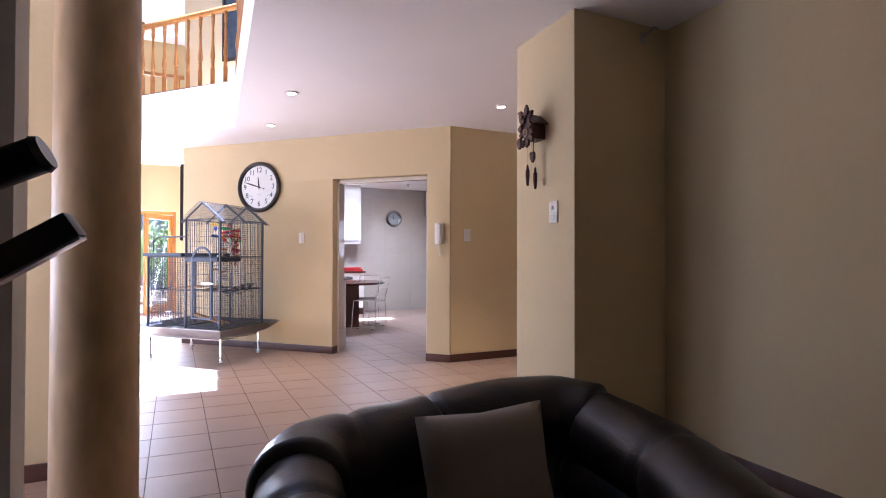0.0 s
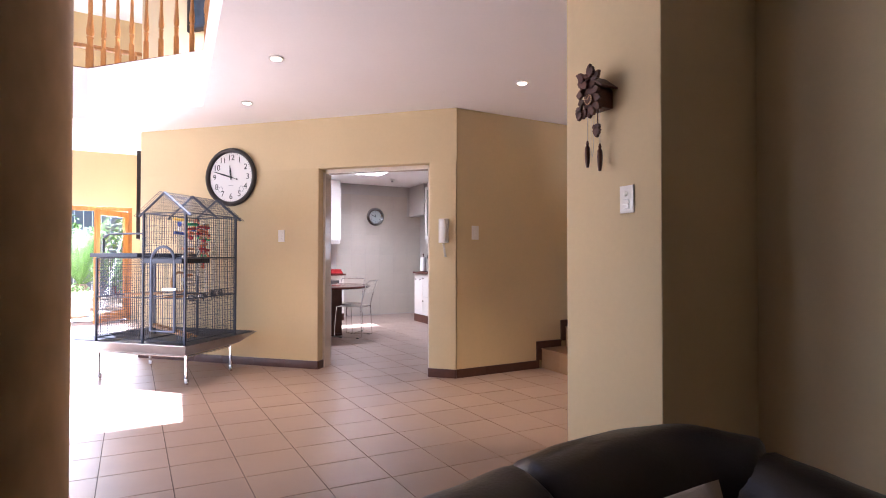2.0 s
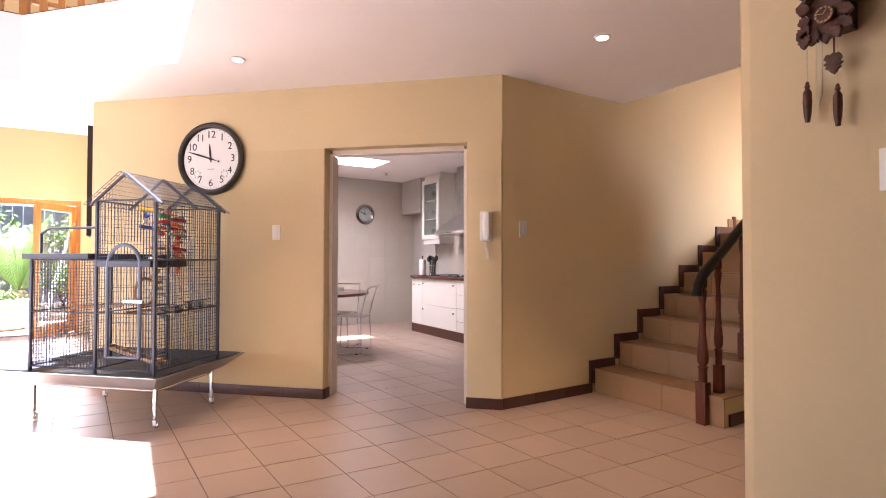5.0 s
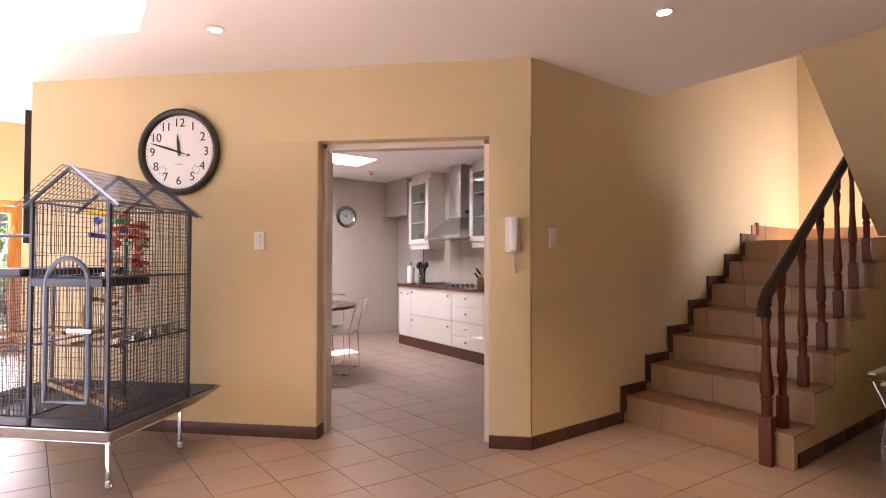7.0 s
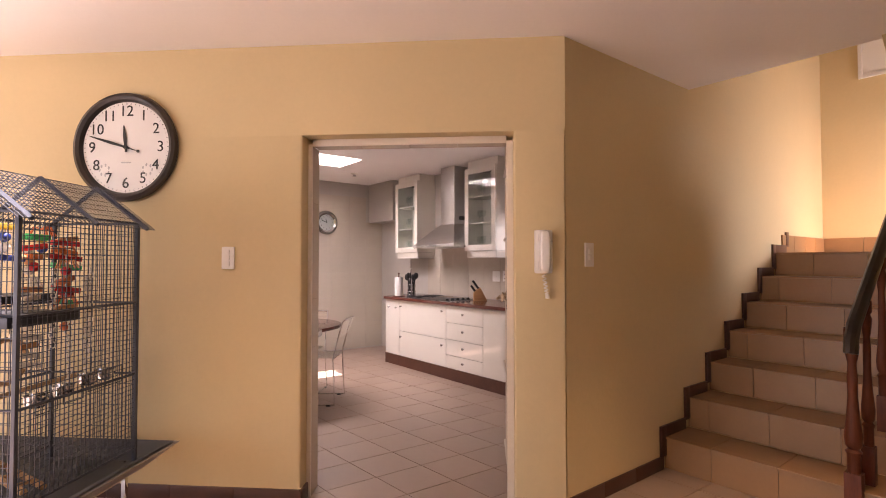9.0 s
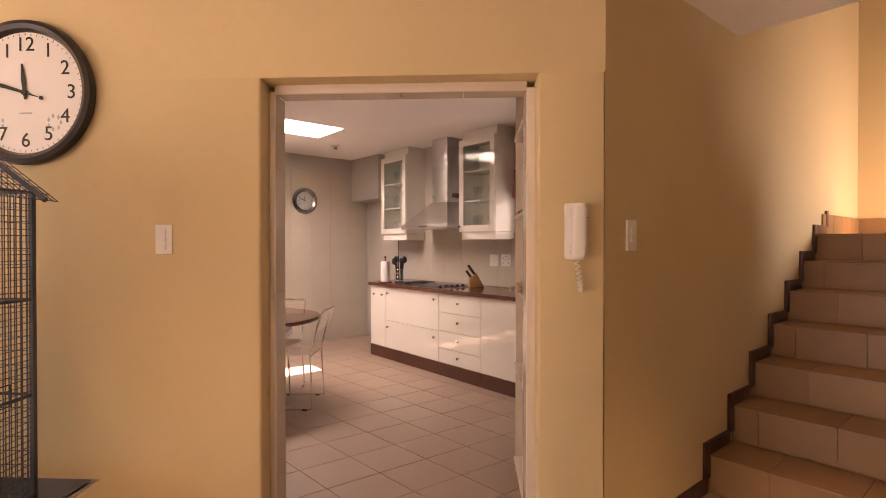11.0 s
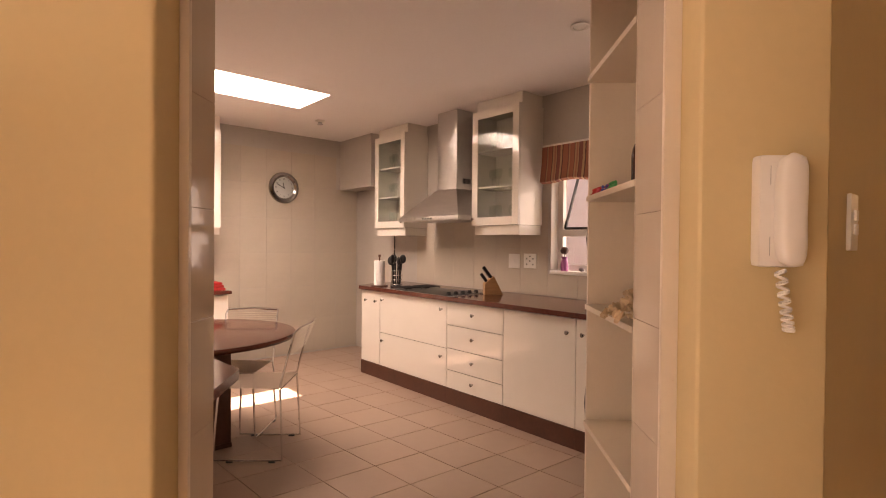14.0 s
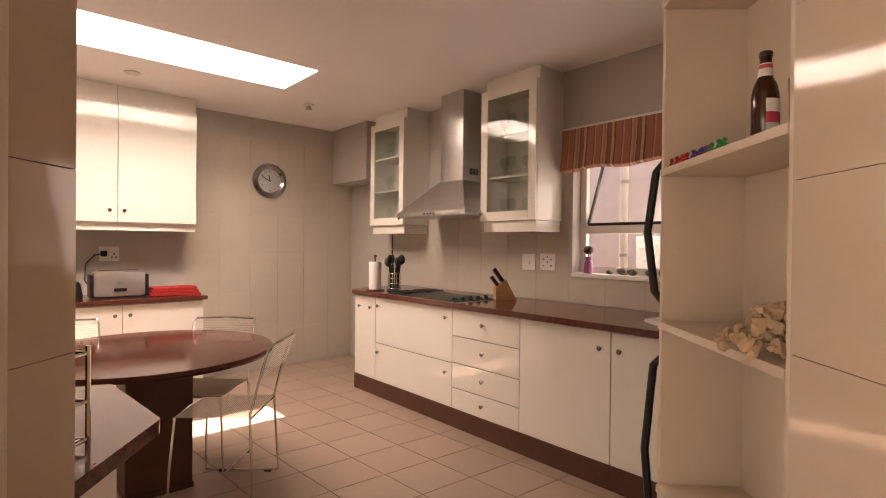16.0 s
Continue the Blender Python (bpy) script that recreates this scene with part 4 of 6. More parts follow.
tube(b, [(-0.17, 0.07, 0.05), (-0.215, 0.15, 0.14), (-0.20, 0.25, 0.27), (-0.13, 0.31, 0.345), (-0.075, 0.335, 0.357)], 0.006)
part("cord", b, M_BLACK, to)
wall_plug = socket(2.155, KY, 1.226, 0, "white socket with a black plug on the kitchen wall", 0.15, 0.13, 1)
part("plug", quick(box, -0.07, -0.055, -0.022, -0.02, -0.0105, 0.028, 0.01), M_BLACK, wall_plug)
for dx, dz in ((0.035, 0.0), (0.05, -0.03), (0.02, -0.03)):
    part("pin_hole", quick(box, dx - 0.006, -0.0115, dz - 0.006, dx + 0.006, -0.0095, dz + 0.006), M_INK, wall_plug, "", 0)
b = bmesh.new()
for i in range(3):
    for v in box(b, -0.2 + 0.01 * i, -0.10, 0.001 + i * 0.026, 0.2 - 0.015 * i, 0.10, 0.024 + i * 0.026, 0.008):
        v.co.z = max(0.0005, v.co.z + 0.004 * math.sin(v.co.x * 25 + i))
solo("folded_cloth", b, M_RED, "red folded cloths stacked on the worktop", "cloth", pose(2.58, 10.32, 0.872))
pot = thing("kettle", pose(1.85, 10.33, 0.872), "dark kettle beside the toaster on the worktop", "kettle")
part("body", quick(lathe, [(0.07, 0), (0.075, 0.02), (0.06, 0.12), (0.045, 0.14)], 20), M_BLACK, pot)
part("lid", quick(lathe, [(0.046, 0.1405), (0.03, 0.152), (0.012, 0.155), (0.012, 0.17)], 16), M_CHROME, pot)

# table, chairs and peninsula
tab = thing("dining_table", pose(2.03, 8.52, 0), "oval polished mahogany table on a dark slab pedestal", "table")
b = quick(lathe, [(0.60, 0.712), (0.635, 0.72), (0.645, 0.735), (0.635, 0.75), (0.62, 0.752)], 64)
part("tabletop", b, mat("polished_mahogany", (0.085, 0.022, 0.014), 0.13, var=0.3, scale=5, bump=0.01, stretch=(1, 6, 1)), tab)
part("pedestal", quick(box, -0.14, -0.16, 0.03, 0.18, 0.12, 0.7115, 0.006), M_PLINTH, tab)
part("foot", quick(box, -0.145, -0.165, 0.0, 0.185, 0.125, 0.0295, 0.004), M_PLINTH, tab)


def wire_chair(bm_m):
    c = thing("wire_chair", bm_m, "chrome wire chair with a clear corded seat on the tiles", "chair", "chairs round the table")
    for sx in (-1, 1):
        x = sx * 0.2
        b = bmesh.new()
        tube(b, [(x * 0.95, 0.20, 0.45), (x * 1.05, 0.215, 0.2), (x * 1.1, 0.22, 0.012), (x * 1.1, 0.0, 0.008), (x * 1.1, -0.2, 0.012), (x * 1.02, -0.19, 0.25), (x, -0.18, 0.46), (x, -0.22, 0.62), (x, -0.27, 0.80), (x * 0.97, -0.30, 0.83)], 0.0065, 8)
        part("side_frame", b, M_CHROME, c)
        part("foot_pad", quick(box, x * 1.1 - 0.009, 0.10, 0.0, x * 1.1 + 0.009, 0.14, 0.012), M_BLACK, c, "", 0)
        part("foot_pad", quick(box, x * 1.1 - 0.009, -0.16, 0.0, x * 1.1 + 0.009, -0.12, 0.012), M_BLACK, c, "", 0)
    for nm, pts in (("front_rail", [(-0.2, 0.2, 0.45), (0, 0.215, 0.45), (0.2, 0.2, 0.45)]), ("rear_rail", [(-0.2, -0.18, 0.445), (0.2, -0.18, 0.445)])):
        part(nm, quick(tube, pts, 0.006, 6), M_CHROME, c)
    b = bmesh.new()
    for i in range(34):
        y = -0.18 + i * 0.0115
        rod(b, (-0.196, y, 0.453), (0.196, y, 0.453), 0.0027, 0.0027, 5)
    tagged(part("seat", b, M_SEAT, c), "clear corded seat", "", "", "stuff")
    b = bmesh.new()
    for i in range(11):
        z = 0.66 + i * 0.0145
        y = -0.23 - 0.075 * (z - 0.62) / 0.2
        rod(b, (-0.196, y, z), (0.196, y, z), 0.0021, 0.0021, 5)
    tagged(part("backrest", b, M_SEAT, c), "clear corded backrest", "", "", "stuff")
    b = bmesh.new()
    tube(b, [(-0.196, -0.30, 0.83), (0, -0.325, 0.835), (0.196, -0.30, 0.83)], 0.0065, 8)
    part("top_rail", b, M_CHROME, c)
    return c


ch = wire_chair(pose(2.352, 8.205, 0, 0, 0, 50))
copy_thing(ch, pose(2.36, 8.68, 0, 0, 0, 138))
copy_thing(ch, pose(1.70, 9.05, 0, 0, 0, 180))

pen = thing("peninsula_unit", pose(0, 0, 0), "white kitchen unit behind the doorway jamb", "cabinet")
part("body", quick(prism, [dw(-3.345, 0.27), (1.61, 6.77), (1.58, 7.12), (0.62, 7.42), dw(-4.0, 0.27)], 0.0, 0.865, 0.004), M_CABINET, pen)
b = quick(prism, [dw(-3.325, 0.245), (1.70, 6.76), (1.66, 7.19), (0.6, 7.52), dw(-4.0, 0.245)], 0.87, 0.905, 0.012)
solo("worktop", b, M_COUNTER, "polished red-brown granite peninsula top", "worktop")
rk = thing("dish_rack", pose(*dw(-3.58, 0.37), 0.905, 0, 0, DOOR_YAW), "steel wire dish rack with dark plates on the worktop", "dish rack")
b = bmesh.new()
for z in (0.02, 0.10, 0.2):
    tube(b, [(-0.16, -0.11, z), (0.16, -0.11, z), (0.16, 0.11, z), (-0.16, 0.11, z), (-0.16, -0.11, z)], 0.004, 5)
for sx in (-0.16, 0.16):
    for sy in (-0.11, 0.11):
        rod(b, (sx, sy, 0), (sx, sy, 0.215), 0.005)
for i in range(12):
    x = -0.15 + i * 0.027
    rod(b, (x, -0.11, 0.02), (x, 0.11, 0.02), 0.0025, 0.0025, 4)
part("rack", b, M_CHROME, rk)
for i in range(4):
    p = part("plate", quick(lathe, [(0.03, 0), (0.06, 0.003), (0.10, 0.016), (0.102, 0.02), (0.06, 0.009)], 24), mat("brown_glazed_plate", (0.05, 0.02, 0.015), 0.2, var=0.2) if i == 0 else bpy.data.materials["brown_glazed_plate"], rk, "dark brown plate")
    p.matrix_basis = pose(-0.1 + i * 0.045, 0, 0.13, 0, 75, 0)

# open shelf unit behind the jamb
sh = thing("shelf_unit", Matrix(((DU.x, DN.x, 0, DN.x * DC), (DU.y, DN.y, 0, DN.y * DC), (0, 0, 1, 0), (0, 0, 0, 1))), "tall cream open shelf unit beside the doorway", "shelf")
M_SHELF = mat("cream_shelf_paint", (0.66, 0.575, 0.475), 0.35, var=0.05, scale=3, bump=0.02)
part("near_upright", quick(box, -2.092, 0.318, 0, -1.84, 0.338, 2.5, 0.003), M_SHELF, sh)
part("far_upright", quick(box, -2.082, 0.895, 0, -1.84, 0.915, 2.5, 0.003), M_SHELF, sh)
part("back_panel", quick(box, -1.859, 0.3385, 0, -1.84, 0.8945, 2.5), M_SHELF, sh, "", 0)
SHELVES = (0.08, 0.65, 1.11, 1.533, 2.0, 2.48)
for z in SHELVES:
    part("shelf", quick(box, -2.094, 0.3385, z, -1.8595, 0.8945, z + 0.02, 0.002), M_SHELF, sh)


def on_shelf(s, d, z, rz=0):
    x, y = dw(s, d)
    return pose(x, y, z, 0, 0, rz)


bt = thing("beer_bottle", on_shelf(-2.0, 0.565, 1.553) @ Matrix.Scale(0.86, 4), "brown glass beer bottle with a red and white label", "bottle")
part("glass", quick(lathe, [(0.028, 0), (0.031, 0.006), (0.031, 0.125), (0.027, 0.15), (0.016, 0.175), (0.0135, 0.21), (0.0135, 0.225)], 28), M_BOTTLE, bt)
part("cap", quick(lathe, [(0.0155, 0.2252), (0.016, 0.234), (0.013, 0.238)], 18), M_BLACK, bt)
part("neck_label", quick(lathe, [(0.0175, 0.174), (0.0152, 0.195), (0.0142, 0.207)], 24), M_PAPER, bt, "white and red neck label")
part("neck_band", quick(lathe, [(0.01555, 0.194), (0.0148, 0.204)], 24), M_PINK, bt)
for r, z0, z1, nm, mm in ((0.0316, 0.03, 0.115, "label", M_PAPER), (0.0321, 0.055, 0.082, "label_band", M_PINK)):
    b = bmesh.new()
    pr = []
    for i in range(13):
        a = radians(200 + i * 9)
        pr.append((r * math.cos(a), r * math.sin(a)))
    q0 = [b.verts.new((x, y, z0)) for x, y in pr]
    q1 = [b.verts.new((x, y, z1)) for x, y in pr]
    for i in range(12):
        b.faces.new((q0[i], q0[i + 1], q1[i + 1], q1[i]))
    part(nm, b, mm, bt)
b = quick(lathe, [(0.026, 0.0), (0.028, 0.004), (0.030, 0.10), (0.0285, 0.10), (0.026, 0.006)], 20)
solo("printed_glass", b, M_GLASS, "clear tumbler with dark printed marks on the shelf", "glass", on_shelf(-2.02, 0.40, 1.553))
random.seed(8)
for i in range(16):
    d = 0.87 - i * 0.0185
    mm = (M_RED, M_PINK, M_RED, M_BLUE, M_MAGENTA, M_GREEN, M_GREEN)[min(6, i * 7 // 16)]
    b = bmesh.new()
    ball(b, (0, 0, 0.009), 0.008, 1, 1, 1.1, 1)
    ball(b, (0, 0, 0.022), 0.0065, 1, 1, 1, 1)
    for a in range(4):
        ball(b, (0.009 * math.cos(a * 1.57 + 0.7), 0.009 * math.sin(a * 1.57 + 0.7), 0.0042), 0.0042, 1, 1, 1, 1)
    solo("toy_bear", b, mm, "tiny bright plastic toy in a row on the shelf", "toy", on_shelf(-2.075 + random.random() * 0.02, d, 1.553), "row of plastic toys")
b = bmesh.new()
random.seed(3)
for i in range(260):
    a, r = random.random() * 6.28, random.random() ** 0.6
    x, y = 0.075 * r * math.cos(a), 0.13 * r * math.sin(a)
    z = 0.02 + 0.075 * (1 - r * r) * random.uniform(0.5, 1.0)
    for v in ball(b, (x, y, z), random.uniform(0.005, 0.011), 1, 1, 1, 1):
        v.co += Vector((noise.noise(v.co * 60), noise.noise(v.co * 60 + Vector((3, 1, 2))), noise.noise(v.co * 60 + Vector((7, 5, 1))))) * 0.010
zmin = min(v.co.z for v in b.verts)
for v in b.verts:
    v.co.z -= zmin
solo("dried_coral", b, M_CORAL, "knobbly pale dried coral on the shelf", "coral", on_shelf(-1.985, 0.445, 1.13, 45) @ Matrix.Scale(1.3, 4))
fr = thing("fridge", pose(0, 0, 0), "tall black fridge beside the shelf unit", "fridge")
part("body", quick(box, 3.12, 5.46, 0.02, 3.75, 6.14, 1.85, 0.01), M_BLACK, fr)
part("feet", quick(box, 3.16, 5.5, 0, 3.7, 6.1, 0.0198), M_BLACK, fr, "", 0)
for z0, z1 in ((0.1, 1.03), (1.045, 1.84)):
    d = part("door", quick(box, 3.12, 6.142, z0, 3.75, 6.19, z1, 0.02), M_BLACK, fr)
    zz0, zz1 = (0.25, 0.98) if z0 < 1 else (1.12, 1.66)
    b = bmesh.new()
    tube(b, [(3.15, 6.18, zz0), (3.148, 6.235, zz0 + 0.06), (3.145, 6.262, (zz0 + zz1) / 2), (3.148, 6.235, zz1 - 0.06), (3.15, 6.18, zz1)], 0.014, 10)
    part("handle", b, M_BLACK, d)


def downlight(x, y, z, lit=True):
    t = thing("downlight", pose(x, y, z), "small round white recessed downlight, lit" if lit else "small round white recessed downlight in the ceiling", "ceiling light", "recessed downlights")
    part("ring", quick(lathe, [(0.036, -0.001), (0.055, -0.002), (0.058, -0.010), (0.040, -0.013), (0.036, -0.004)], 28, (0, 0, 0), None, True), M_PLASTIC, t)
    part("lamp", quick(lathe, [(0.035, -0.002), (0.033, -0.011), (0.02, -0.016)], 20), M_LAMP if lit else M_PLASTIC, t)


for x, y in ((0.62, 4.71), (0.565, 5.97), (2.54, 4.29)):
    downlight(x, y, CEIL)
for x, y in ((2.19, 9.95), (3.62, 6.65)):
    downlight(x, y, CEIL, False)
sd = thing("smoke_detector", pose(3.62, 9.85, CEIL), "small white smoke detector on the kitchen ceiling", "detector")
part("base", quick(lathe, [(0.05, -0.0005), (0.05, -0.012), (0.02, -0.02)], 20), M_PLASTIC, sd)
part("sensor", quick(lathe, [(0.02, -0.0205), (0.02, -0.035), (0.03, -0.04), (0.028, -0.045)], 16), M_PEWTER, sd)
sky_unit = tagged(new("window_2"), "oblong white-lined kitchen skylight", "skylight", "", "structure")
b = bmesh.new()
for q in ((1.0, 8.928, 3.24, 8.9305), (1.0, 9.5495, 3.24, 9.552)):
    box(b, q[0], q[1], CEIL + 0.002, q[2], q[3], CEIL + 0.42)
box(b, 0.998, 8.9306, CEIL + 0.002, 1.0005, 9.5494, CEIL + 0.42)
box(b, 3.2395, 8.9306, CEIL + 0.002, 3.242, 9.5494, CEIL + 0.42)
part("window_frame", b, M_SHAFT, sky_unit, "", 0)
# hidden rim added at the shaft top to narrow the sun patch below
b = bmesh.new()
zt = CEIL + 0.421
box(b, 0.99, 8.92, zt, 3.25, 9.115, zt + 0.03)
box(b, 0.99, 9.44, zt, 3.25, 9.56, zt + 0.03)
box(b, 0.99, 9.1152, zt, 1.15, 9.4398, zt + 0.03)
box(b, 3.215, 9.1152, zt, 3.25, 9.4398, zt + 0.03)
part("unseen_sun_rim", b, M_SHAFT, sky_unit, "", 0)

# ---- hall: wall clock, phone, switches ----


def on_door_wall(s, z):
    x, y = dw(s, 0)
    return pose(x, y, z, 0, 0, DOOR_YAW)


wc = thing("wall_clock", on_door_wall(-4.353, 2.065), "large round wall clock with a black rim and white face", "clock")
part("rim", quick(lathe, [(0.29, 0.0004), (0.318, 0.006), (0.325, 0.025), (0.318, 0.046), (0.30, 0.054), (0.282, 0.045), (0.272, 0.026), (0.265, 0.0004)], 72, (0, 0, 0), RX90, True), M_RAIL, wc, "black rim")
part("face", quick(lathe, [(0.272, 0.018), (0.271, 0.022)], 72, (0, 0, 0), RX90), M_FACE, wc, "white dial")
for h in range(1, 13):
    a = h * math.pi / 6
    lettering(str(h), 0.09, pose(0.215 * math.sin(a), -0.0228, 0.215 * math.cos(a), 90, 0, 0), M_INK, wc)
for i in range(60):
    part("minute_mark", quick(box, -0.0012, -0.0232, 0.256, 0.0012, -0.0222, 0.264 if i % 5 else 0.268, 0, pose(0, 0, 0, 0, i * 6, 0)), M_INK, wc, "", 0)


def hand(deg, ln, w, y, tail=0.03):
    b = bmesh.new()
    slab(b, [(-w * 0.5, -tail), (w * 0.5, -tail), (w * 0.9, ln * 0.45), (w * 0.25, ln), (-w * 0.25, ln), (-w * 0.9, ln * 0.45)], "y", y, y - 0.002)
    p = part("hand", b, M_INK, wc, "", 0)
    p.matrix_basis = pose(0, 0, 0, 0, deg, 0)


hand(-6, 0.13, 0.012, -0.026)
hand(-73, 0.235, 0.010, -0.029)
hand(108, 0.085, 0.004, -0.032)
part("hub", quick(lathe, [(0.012, 0.022), (0.012, 0.035)], 14, (0, 0, 0), RX90), M_INK, wc)
part("second_dot", quick(lathe, [(0.009, 0.030), (0.009, 0.034)], 12, (0.085 * math.sin(radians(108)), 0, 0.085 * math.cos(radians(108))), RX90), M_INK, wc)
part("maker_mark", quick(box, -0.03, -0.0229, -0.095, 0.03, -0.0222, -0.088), M_PEWTER, wc, "", 0)
for sx in (-1, 1):
    b = bmesh.new()
    for i in range(7):
        a = i * 0.9
        ball(b, (sx * (0.135 + 0.03 * math.cos(a)), -0.0225, -0.135 + 0.03 * math.sin(a)), 0.007, 1, 0.08, 1.6, 1)
    part("printed_wreath", b, M_PEWTER, wc)

ph = thing("intercom_phone", on_door_wall(-1.905, 1.44), "white wall intercom handset with a coiled cord", "phone")
part("cradle", quick(box, -0.052, -0.038, -0.120, 0.047, -0.0004, 0.120, 0.016), M_PLASTIC, ph)
b = bmesh.new()
rows = []
for i in range(25):
    u = i / 24 * 2 - 1
    k = (1 - abs(u) ** 5) ** 0.35 if abs(u) < 1 else 0.0
    wx, wy = 0.004 + 0.025 * k, 0.004 + 0.016 * k
    lift = -0.052 - 0.007 * u * u
    rows.append([b.verts.new((0.004 + wx * math.copysign(abs(math.cos(q)) ** 0.6, math.cos(q)), lift + wy * math.copysign(abs(math.sin(q)) ** 0.6, math.sin(q)), 0.118 * u)) for q in (2 * math.pi * n / 20 for n in range(20))])
for r0, r1 in zip(rows, rows[1:]):
    for n in range(20):
        b.faces.new((r0[n], r0[(n + 1) % 20], r1[(n + 1) % 20], r1[n]))
b.faces.new(rows[0][::-1])
b.faces.new(rows[-1])
part("handset", b, M_PLASTIC, ph, "", 60)
for z in (-0.075, 0.075):
    part("cradle_slot", quick(box, -0.0302, -0.0388, z - 0.02, -0.029, -0.0372, z + 0.02), M_PEWTER, ph, "", 0)
for z in (-0.045, -0.068):
    part("button", quick(box, 0.037, -0.043, z - 0.007, 0.044, -0.0375, z + 0.007, 0.002), M_PLASTIC, ph)
part("seam", quick(box, 0.036, -0.0388, 0.056, 0.0472, -0.0375, 0.058), M_INK, ph, "", 0)
part("status_lamp", quick(ball, (0.012, -0.074, 0.108), 0.0025, 1, 1, 1, 1), M_PAPER, ph)
b = bmesh.new()
pts = []
for i in range(160):
    u = i / 159
    a = u * 2 * math.pi * 18
    pts.append((-0.002 + 0.02 * math.sin(u * math.pi) + 0.010 * math.cos(a), -0.03 + 0.010 * math.sin(a), -0.125 - 0.13 * math.sin(u * math.pi)))
tube(b, pts, 0.0028, 5)
part("coiled_cord", b, M_PLASTIC, ph)

socket(*dw(-3.724, 0), 1.407, DOOR_YAW, "white triple light switch on the yellow wall", 0.075, 0.13, 3, "light_switch")
socket(2.623, 5.19, 1.425, 0, "white light switch beside the stairs", 0.078, 0.138, 2, "light_switch")
dim = socket(1.922, 2.607, 1.465, -90, "white light switch with a dimmer knob on the pier", 0.083, 0.134, 0, "light_switch")
part("dimmer_knob", quick(lathe, [(0.013, 0.009), (0.012, 0.022), (0.009, 0.024)], 18, (-0.004, 0, 0.027), RX90), M_PLASTIC, dim)
for z in (-0.012, -0.036):
    part("rocker", quick(box, -0.018, -0.014, z - 0.0095, 0.018, -0.0098, z + 0.0095, 0.002), M_PLASTIC, dim)
    # grey plate, no real gap: the shade round the rocker is put in as colour
    part("rocker_shadow_gap", quick(box, -0.02, -0.0106, z - 0.0115, 0.02, -0.0099, z + 0.0115), M_PEWTER, dim, "", 0)

# ---- cuckoo clock ----
cu = thing("cuckoo_clock", pose(1.924, 2.752, 1.935, 0, 0, -90), "carved dark walnut cuckoo clock with chains and cone weights", "clock")
b = bmesh.new()
slab(b, [(-0.05, 0.0), (0.05, 0.0), (0.05, 0.088), (0.0, 0.15), (-0.05, 0.088)], "y", -0.098, -0.001)
part("case", b, M_CARVED, cu, "", 0)
for sx in (-1, 1):
    b = bmesh.new()
    slab(b, [(0.0, 0.152), (sx * 0.082, 0.088), (sx * 0.086, 0.096), (0.0, 0.164)], "y", -0.112, -0.0005)
    part("roof", b, M_CARVED, cu, "", 0)
random.seed(12)


def leaf_shape(bm, cx, cz, ang, ln, w, y):
    ring = []
    for i in range(11):
        u = i / 10
        r = w * math.sin(u * math.pi) * (0.75 + 0.35 * (i % 2))
        ring.append((u * ln, r))
    prof = [(x, z) for x, z in ring] + [(x, -z) for x, z in ring[-2:0:-1]]
    ca, sa = math.cos(ang), math.sin(ang)
    slab(bm, [(cx + x * ca - z * sa, cz + x * sa + z * ca) for x, z in prof], "y", y, y - 0.016)


LEAVES = ((-0.035, 0.125, 2.75, 0.062), (-0.03, 0.135, 2.2, 0.06), (0.03, 0.13, 0.75, 0.07), (0.02, 0.145, 1.15, 0.065), (-0.04, 0.075, 3.0, 0.05), (-0.045, 0.045, 3.4, 0.045), (0.04, 0.075, 0.15, 0.05), (0.042, 0.045, -0.25, 0.05), (-0.04, 0.015, 3.9, 0.06), (-0.02, 0.0, 4.3, 0.06), (0.0, 0.005, -1.57, 0.065), (0.022, 0.0, -1.1, 0.06), (0.04, 0.015, -0.7, 0.06), (-0.05, 0.0, 4.5, 0.065), (-0.015, 0.10, 2.0, 0.055), (0.015, 0.10, 1.1, 0.055))
for i, (cx, cz, ang, ln) in enumerate(LEAVES):
    part("carved_leaf", quick(leaf_shape, cx * 0.9, cz, ang, ln * 0.88, 0.020, -0.099 - 0.005 * (i * 3 % 5)), M_CARVED, cu, "", 0)
b = bmesh.new()
ball(b, (-0.03, -0.112, 0.165), 0.017, 1.9, 0.8, 0.9, 2)
ball(b, (0.0, -0.112, 0.182), 0.011, 1, 1, 1, 2)
leaf_shape(b, -0.03, 0.17, 2.85, 0.06, 0.014, -0.106)
leaf_shape(b, -0.01, 0.17, 1.15, 0.055, 0.011, -0.106)
part("carved_finial", b, M_CARVED, cu)
part("dial", quick(lathe, [(0.028, 0.112), (0.028, 0.119), (0.024, 0.120)], 28, (0, 0, 0.042), RX90), M_CARVED, cu)
part("dial_ring", quick(lathe, [(0.020, 0.120), (0.026, 0.1195), (0.026, 0.122), (0.020, 0.122)], 28, (0, 0, 0.042), RX90, True), M_LIGHTWOOD, cu, "pale dial ring")
for h in range(12):
    part("hour_mark", quick(box, -0.0012, -0.1235, 0.0205, 0.0012, -0.1215, 0.0255, 0, pose(0, 0, 0.042, 0, h * 30, 0)), M_INK, cu, "", 0)
for a in (30, -75):
    p = part("hand", quick(box, -0.0012, -0.1245, 0, 0.0012, -0.123, 0.019), M_LIGHTWOOD, cu, "", 0)
    p.matrix_basis = pose(0, 0, 0.042, 0, a, 0)
